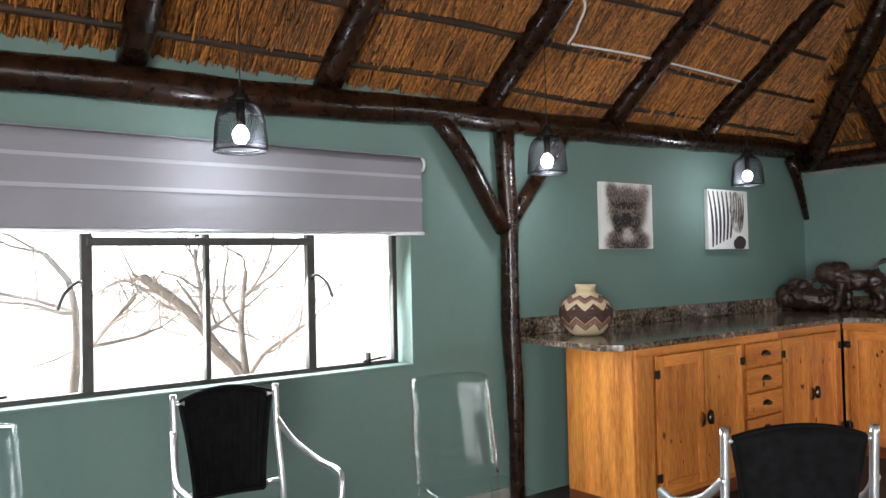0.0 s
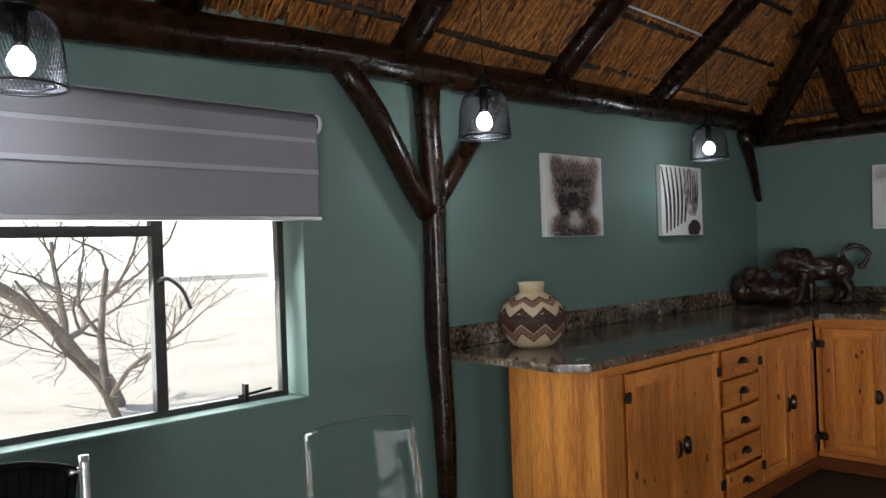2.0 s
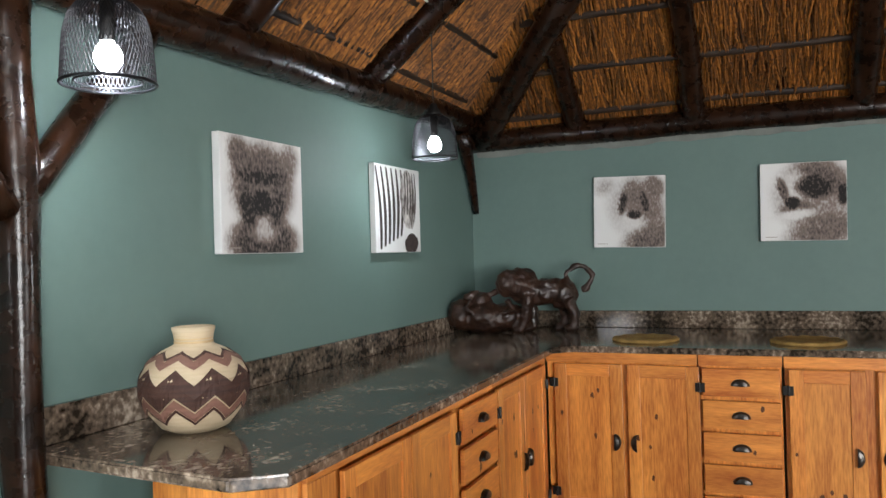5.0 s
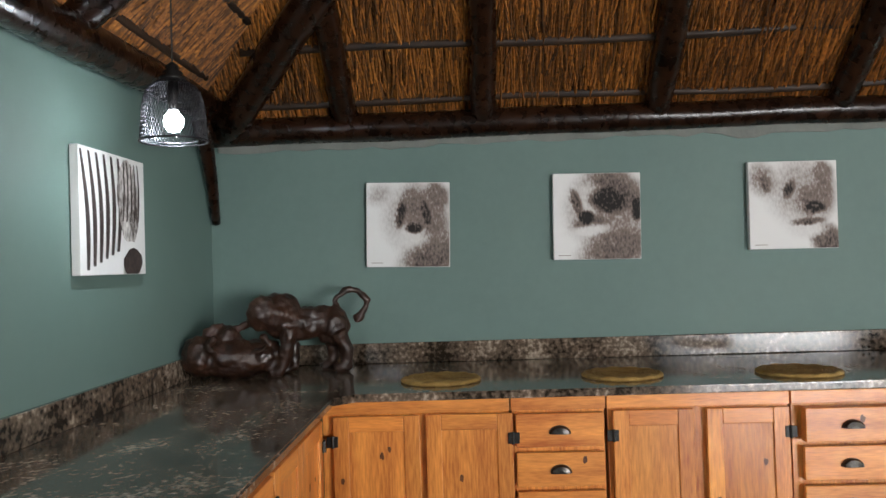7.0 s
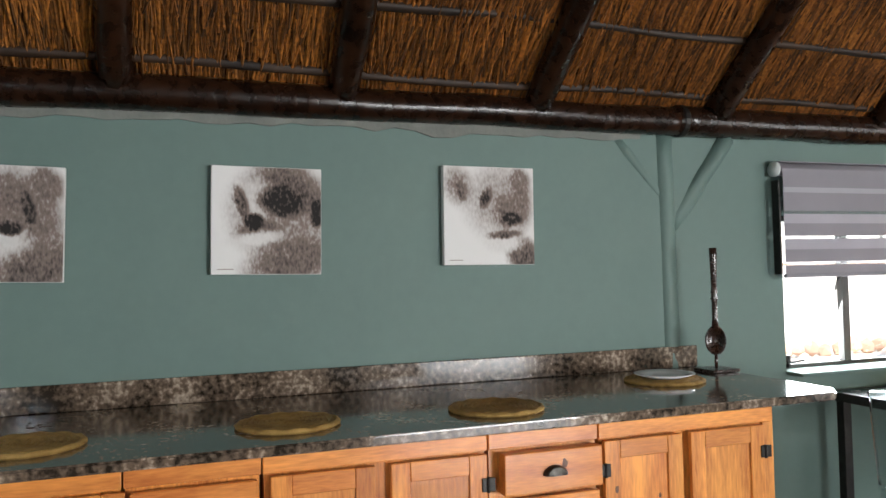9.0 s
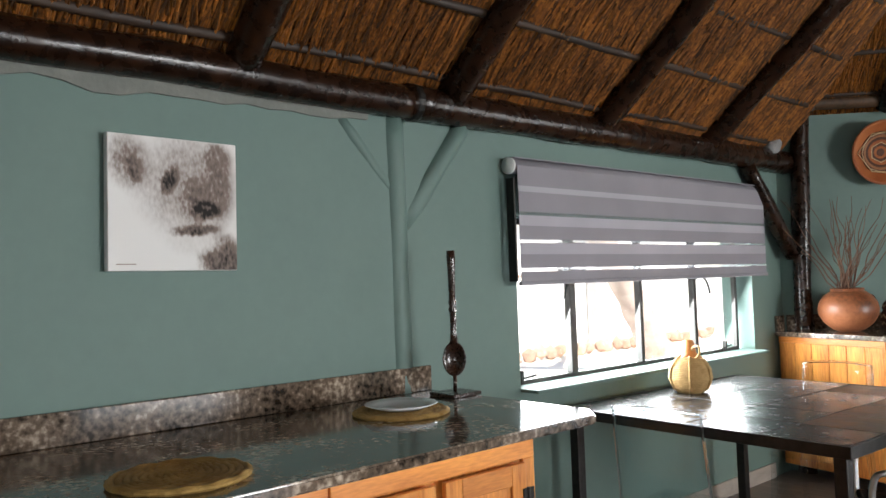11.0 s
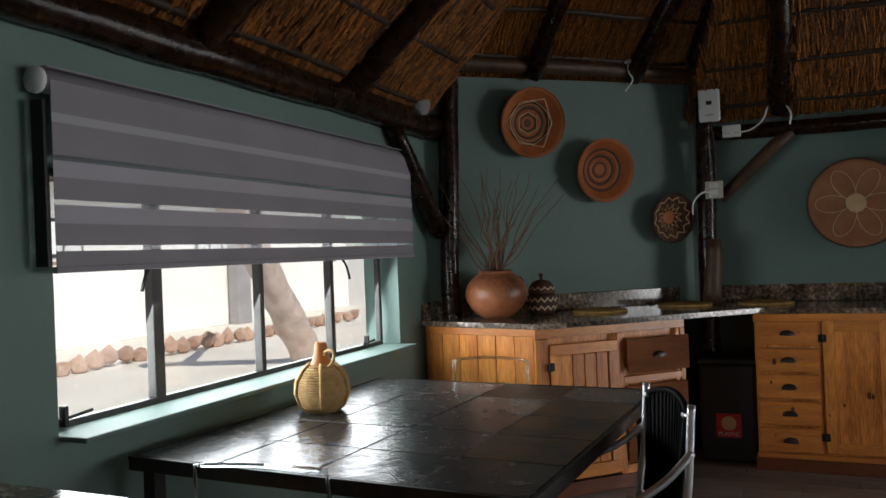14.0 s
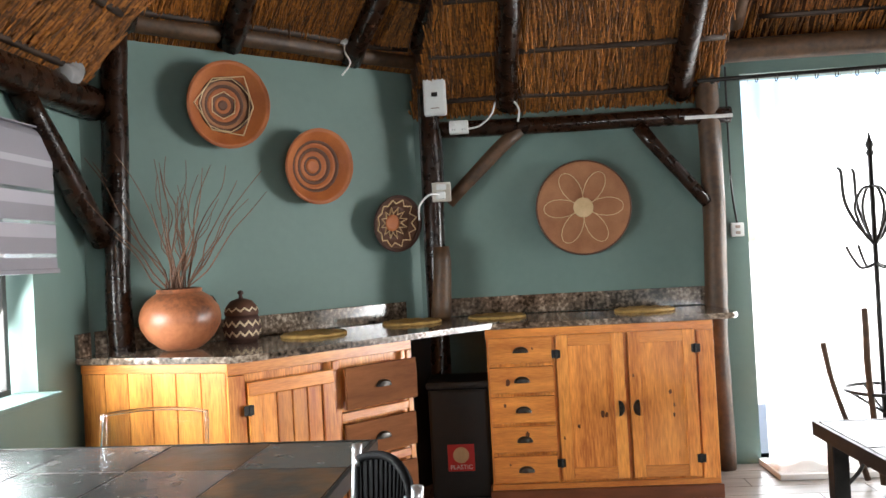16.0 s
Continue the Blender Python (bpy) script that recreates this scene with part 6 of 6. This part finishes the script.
def rattan_chair(m, label):
    """Local: faces -y, back at y = 0.24."""
    c = thing("armchair", m, label, "chair", "silver tube armchairs")
    for s in (-1, 1):
        part("back_post", tube(bmesh.new(), curve([(s * 0.205, 0.24, 0.92), (s * 0.205, 0.225, 0.72), (s * 0.215, 0.20, 0.45), (s * 0.225, 0.26, 0.0)], 6), 0.0125, 10), ALU, c, "", True)
        part("arm", tube(bmesh.new(), curve([(s * 0.207, 0.235, 0.78), (s * 0.235, 0.13, 0.70), (s * 0.27, -0.02, 0.645), (s * 0.275, -0.16, 0.635), (s * 0.265, -0.205, 0.59), (s * 0.245, -0.215, 0.40), (s * 0.24, -0.23, 0.0)], 7), 0.0125, 10), ALU, c, "", True)
        part("side_rail", tube(bmesh.new(), [(s * 0.215, 0.20, 0.43), (s * 0.243, -0.215, 0.42)], 0.011, 8), ALU, c, "", True)
        part("lug", tube(bmesh.new(), [(s * 0.205, 0.238, 0.885), (s * 0.165, 0.23, 0.885)], 0.009, 8), ALU, c, "", True)
        part("lug", tube(bmesh.new(), [(s * 0.210, 0.212, 0.54), (s * 0.15, 0.207, 0.54)], 0.009, 8), ALU, c, "", True)
    bm = bmesh.new()
    nx, nz = 16, 14
    grid = []
    for j in range(nz + 1):
        t = j / nz
        z = 0.52 + 0.37 * t
        half = 0.135 + 0.045 * t ** 1.5
        row = []
        for i in range(nx + 1):
            u = i / nx * 2 - 1
            arch = 0.035 * (1 - u * u) * t ** 3
            row.append(bm.verts.new((u * half, 0.205 + 0.03 * t + 0.025 * (1 - u * u), z + arch)))
        grid.append(row)
    for a, b in zip(grid, grid[1:]):
        for i in range(nx):
            bm.faces.new((a[i], a[i + 1], b[i + 1], b[i]))
    border = [v.co.copy() for v in grid[0]] + [r[-1].co.copy() for r in grid] + [v.co.copy() for v in reversed(grid[-1])] + [r[0].co.copy() for r in reversed(grid)]
    ex = bmesh.ops.extrude_face_region(bm, geom=list(bm.faces))
    bmesh.ops.translate(bm, vec=(0, 0.012, 0), verts=[g for g in ex["geom"] if isinstance(g, bmesh.types.BMVert)])
    part("backrest", bm, RATTAN, c, "black woven rattan back", True)
    part("back_border", tube(bmesh.new(), border, 0.010, 8, False), RATTAN, c, "", True)
    for i in range(13):
        u = (i / 12 * 2 - 1) * 0.92
        pts = [(u * (0.135 + 0.045 * t ** 1.5), 0.203 + 0.03 * t + 0.025 * (1 - u * u), 0.53 + 0.36 * t + 0.033 * (1 - u * u) * t ** 3) for t in [k / 8 for k in range(9)]]
        part("rattan_strand", tube(bmesh.new(), pts, 0.0035, 5), RATTAN, c)
    part("seat", cube(-0.22, 0.22, -0.22, 0.20, 0.415, 0.45, 0.014), RATTAN, c, "black woven rattan seat")
    part("front_rail", tube(bmesh.new(), [(-0.243, -0.215, 0.42), (0.243, -0.215, 0.42)], 0.011, 8), ALU, c, "", True)
    return c


def ghost_chair(m, label):
    c = thing("acrylic_chair", m, label, "chair", "clear acrylic chairs")
    bm = bmesh.new()
    nx, nz = 12, 10
    grid = []
    for j in range(nz + 1):
        t = j / nz
        row = []
        for i in range(nx + 1):
            u = i / nx * 2 - 1
            half = 0.195 - 0.012 * t
            row.append(bm.verts.new((u * half, 0.18 + 0.07 * t + 0.02 * (1 - u * u), 0.45 + 0.43 * t + 0.012 * (1 - u * u) * t)))
        grid.append(row)
    for a, b in zip(grid, grid[1:]):
        for i in range(nx):
            bm.faces.new((a[i], a[i + 1], b[i + 1], b[i]))
    ex = bmesh.ops.extrude_face_region(bm, geom=list(bm.faces))
    bmesh.ops.translate(bm, vec=(0, 0.010, 0), verts=[g for g in ex["geom"] if isinstance(g, bmesh.types.BMVert)])
    bmesh.ops.recalc_face_normals(bm, faces=bm.faces)
    edge = [r[0].co.copy() for r in grid] + [v.co.copy() for v in grid[-1][1:]] + [r[-1].co.copy() for r in reversed(grid[:-1])]
    part("backrest", bm, CLEAR, c, "", True)
    part("back_edge", tube(bmesh.new(), [p + Vector((0, 0.005, 0)) for p in edge], 0.0062, 8), ACRYLIC, c, "bright rounded acrylic edge", True)
    part("seat", cube(-0.20, 0.20, -0.22, 0.20, 0.43, 0.448, 0.008), CLEAR, c)
    for x in (-1, 1):
        for y, yb in ((-0.19, -0.22), (0.17, 0.23)):
            part("leg", tube(bmesh.new(), [(x * 0.175, y, 0.43), (x * 0.19, yb, 0.0)], [0.020, 0.014], 10), CLEAR, c, "", True)
    return c


ch = rattan_chair(pose(0.52, 2.74, 0, 0, 0, -2), "silver tube armchair with a black rattan back")
copy_thing(ch, pose(1.57, 1.33, 0, 0, 0, 142))
copy_thing(ch, pose(4.43, -2.02, 0, 0, 0, 117))
gh = ghost_chair(pose(1.44, 2.55, 0, 0, 0, -13), "clear transparent acrylic chair against the green wall")
copy_thing(gh, pose(-0.36, 2.72, 0, 0, 0, 6))
g3 = copy_thing(gh, pose(5.12, -1.40, 0, 0, 0, 8))
g4 = copy_thing(gh, pose(5.14, -2.78, 0, 0, 0, 182))
for g in (g3, g4):
    tagged(g, "clear transparent acrylic chair pushed up to the slate table")

# ---- skirting ----
bm = box(bmesh.new(), WX, 2.46, NY - 0.012, NY, 0, 0.085)
setting(part("baseboard", bm, SKIRT), "beige tile skirting along the wall")
for i, (a, b) in enumerate(((-3.76, -3.16), (-3.157, -2.55), (-2.547, -1.94), (-1.937, -1.33), (-1.327, -0.73))):
    setting(part("baseboard", cube(EX - 0.012, EX - 0.0005, a, b, 0, 0.10, 0.002), SKIRT), "beige tile skirting along the wall")

# ---- glazed opening in the west wall ----
wo = new("door_1")
setting(wo, "wide glazed door in the far wall")
for y in (-4.6, -3.54, -2.47, -1.45):
    part("door_frame", cube(WX - 0.12, WX - 0.06, y, y + 0.05, 0, 2.1, 0.004), FRAME, wo)
for z in (0.0, 1.0, 2.05):
    part("door_rail", cube(WX - 0.118, WX - 0.062, -4.6, -1.4, z, z + 0.05, 0.004), FRAME, wo)

# ---- outdoors ----
bm = bmesh.new()
bm.faces.new([bm.verts.new(p) for p in ((-400, -400, -0.15), (400, -400, -0.15), (400, 400, -0.15), (-400, 400, -0.15))])
setting(part("ground", bm, SAND), "pale dry sandy ground")


# added plane with its own glow, to whiten the view through the north window
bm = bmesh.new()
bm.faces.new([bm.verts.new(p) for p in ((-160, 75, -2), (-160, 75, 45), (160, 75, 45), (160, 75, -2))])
setting(part("backdrop", bm, glow("backdrop_glow", (1.0, 1.0, 0.95), 1.7)), "glowing pale plane standing in for bright sky and distance")


def bare_tree(x, y, h, lean, seed, label, twigs=7, r0=0.055):
    rnd = random.Random(seed)
    t = thing("bare_tree", (x, y, -0.15), label, "tree", "bare trees")
    trunk, crown = bmesh.new(), bmesh.new()

    def grow(bm, p, d, ln, r, depth):
        pts, rad = [p.copy()], [r]
        q = p.copy()
        n = 6
        for k in range(n):
            d = (d + Vector((rnd.gauss(0, 0.16), rnd.gauss(0, 0.16), rnd.gauss(0.02, 0.12)))).normalized()
            q = q + d * ln / n
            pts.append(q.copy())
            rad.append(r * (1 - 0.5 * (k + 1) / n))
        tube(bm, pts, rad, 7 if depth < 2 else 4, False)
        if depth < 4:
            for _ in range(rnd.randint(3, twigs)):
                i = rnd.randint(2, n)
                side = Vector((rnd.uniform(-1, 1), rnd.uniform(-1, 1), rnd.uniform(-0.45, 0.8))).normalized()
                grow(crown, pts[i], (d * 0.5 + side).normalized(), ln * rnd.uniform(0.5, 0.75), rad[i] * 0.6, depth + 1)
    grow(trunk, Vector((0, 0, 0)), Vector((lean, 0, 1)).normalized(), h * 0.45, r0, 0)
    part("trunk", trunk, BARK, t, "", True)
    part("crown", crown, BARK, t, "tangle of bare branches")
    return t


bare_tree(-0.9, 6.4, 4.2, 0.25, 1, "bare grey tree with crooked branches", 5)
bare_tree(0.9, 7.6, 4.0, -0.3, 2, "bare grey tree with tangled thin branches", 6, 0.05)
bare_tree(2.6, 7.0, 3.6, -0.5, 3, "bare grey tree leaning with thin branches", 6, 0.045)
bare_tree(3.4, 9.5, 4.5, -0.3, 5, "bare grey tree with tangled thin branches", 5, 0.09)
bare_tree(-2.6, 8.6, 4.6, 0.2, 6, "bare grey tree with crooked branches", 5, 0.10)
# white house across the yard
hs = thing("white_house", (16.4, -12.0, -0.15), "long whitewashed house across the sandy yard", "house")
part("wall", cube(0, 0.3, -9, 13, 0, 3.2, 0.02), LIME, hs)
part("roof", cube(-0.6, 3.0, -9.4, 13.4, 3.2, 3.35, 0.02), THATCH, hs)
part("band", cube(-0.02, 0.0, -9, 13, 1.62, 1.68, 0.002), KERB, hs)
for y in (-3.4, 1.2, 6.2):
    w = part("window", cube(-0.03, 0.02, y, y + 1.4, 1.75, 2.5, 0.003), FRAME, hs)
    for k in range(3):
        part("pane", cube(-0.035, -0.031, y + 0.06 + k * 0.44, y + 0.44 + k * 0.44, 1.82, 2.43, 0), CHINA, w)
part("pillar", cube(-0.35, -0.05, -3.6, -3.1, 0, 3.2, 0.01), mat("grey_pillar", (0.25, 0.23, 0.24), (0.36, 0.34, 0.35), 2, 0.8), hs)
krn = random.Random(9)
kw = thing("stone_kerb", (13.4, -16, -0.15), "low kerb of rough reddish stones", "kerb")
kme = []
for i in range(5):
    bm = bmesh.new()
    blob(bm, 0, 0, 0.12, 0.13, 0.17, 0.15, 0, 1)
    for v in bm.verts:
        v.co *= 1 + krn.uniform(-0.18, 0.18)
    kme.append(shared("stone", bm, KERB))
for i in range(46):
    ob = new("stone", kme[krn.randrange(5)])
    ob.parent = kw
    ob.location = (krn.uniform(-0.06, 0.06), i * 0.31, krn.uniform(-0.03, 0.05))
tk = thing("leaning_tree", (10.5, -9.6, -0.15), "leaning pale rough-barked tree in the yard", "tree")
part("trunk", log((0, -0.05, 0), (0.0, 2.0, 2.75), 0.24, 0.19, 0.3, 0.06, 33, 20, 14), mat("pale_bark", (0.34, 0.26, 0.22), (0.56, 0.46, 0.41), 5, 0.9, bump=0.5), tk, "", True)
part("limb", log((0.0, 1.5, 2.1), (0.3, -0.6, 4.0), 0.10, 0.05, 0.3, 0.1, 34, 14, 10), BARK, tk, "", True)

# ---- floor planks ----
PL = random.Random(8)
plank_me = []
for i in range(4):
    plank_me.append(shared("plank", cube(0.002, 0.898, 0.002, 0.148, -0.02, 0.0, 0.0015), FLOOR))
for i in range(48):
    y = SY + 0.0 + 0.15 * i
    if y + 0.15 > NY:
        break
    x = 2.0 + (i % 3) * 0.3 - 0.9
    while x + 0.9 < EX:
        if not (y > 2.7 and x > 2.8) and not (x > 4.95 and y > -0.4):
            ob = new("plank", plank_me[PL.randrange(4)])
            ob.parent = floor
            ob.location = (x, y, 0)
        x += 0.9
bm = bmesh.new()
for i in range(58):
    y = SY + 0.15 * i
    if y + 0.01 > NY:
        break
    x0 = 1.1 + (i % 3) * 0.3
    x1 = x0 + 0.9 * int((EX - x0) / 0.9)
    box(bm, WX, x0 - 0.002, y + 0.002, min(y + 0.148, NY), -0.02, -0.0005)
    box(bm, x1 + 0.002, EX, y + 0.002, min(y + 0.148, NY), -0.02, -0.0005)
rest = part("plank_field", bm, FLOOR, floor)
tagged(rest, kind="stuff")
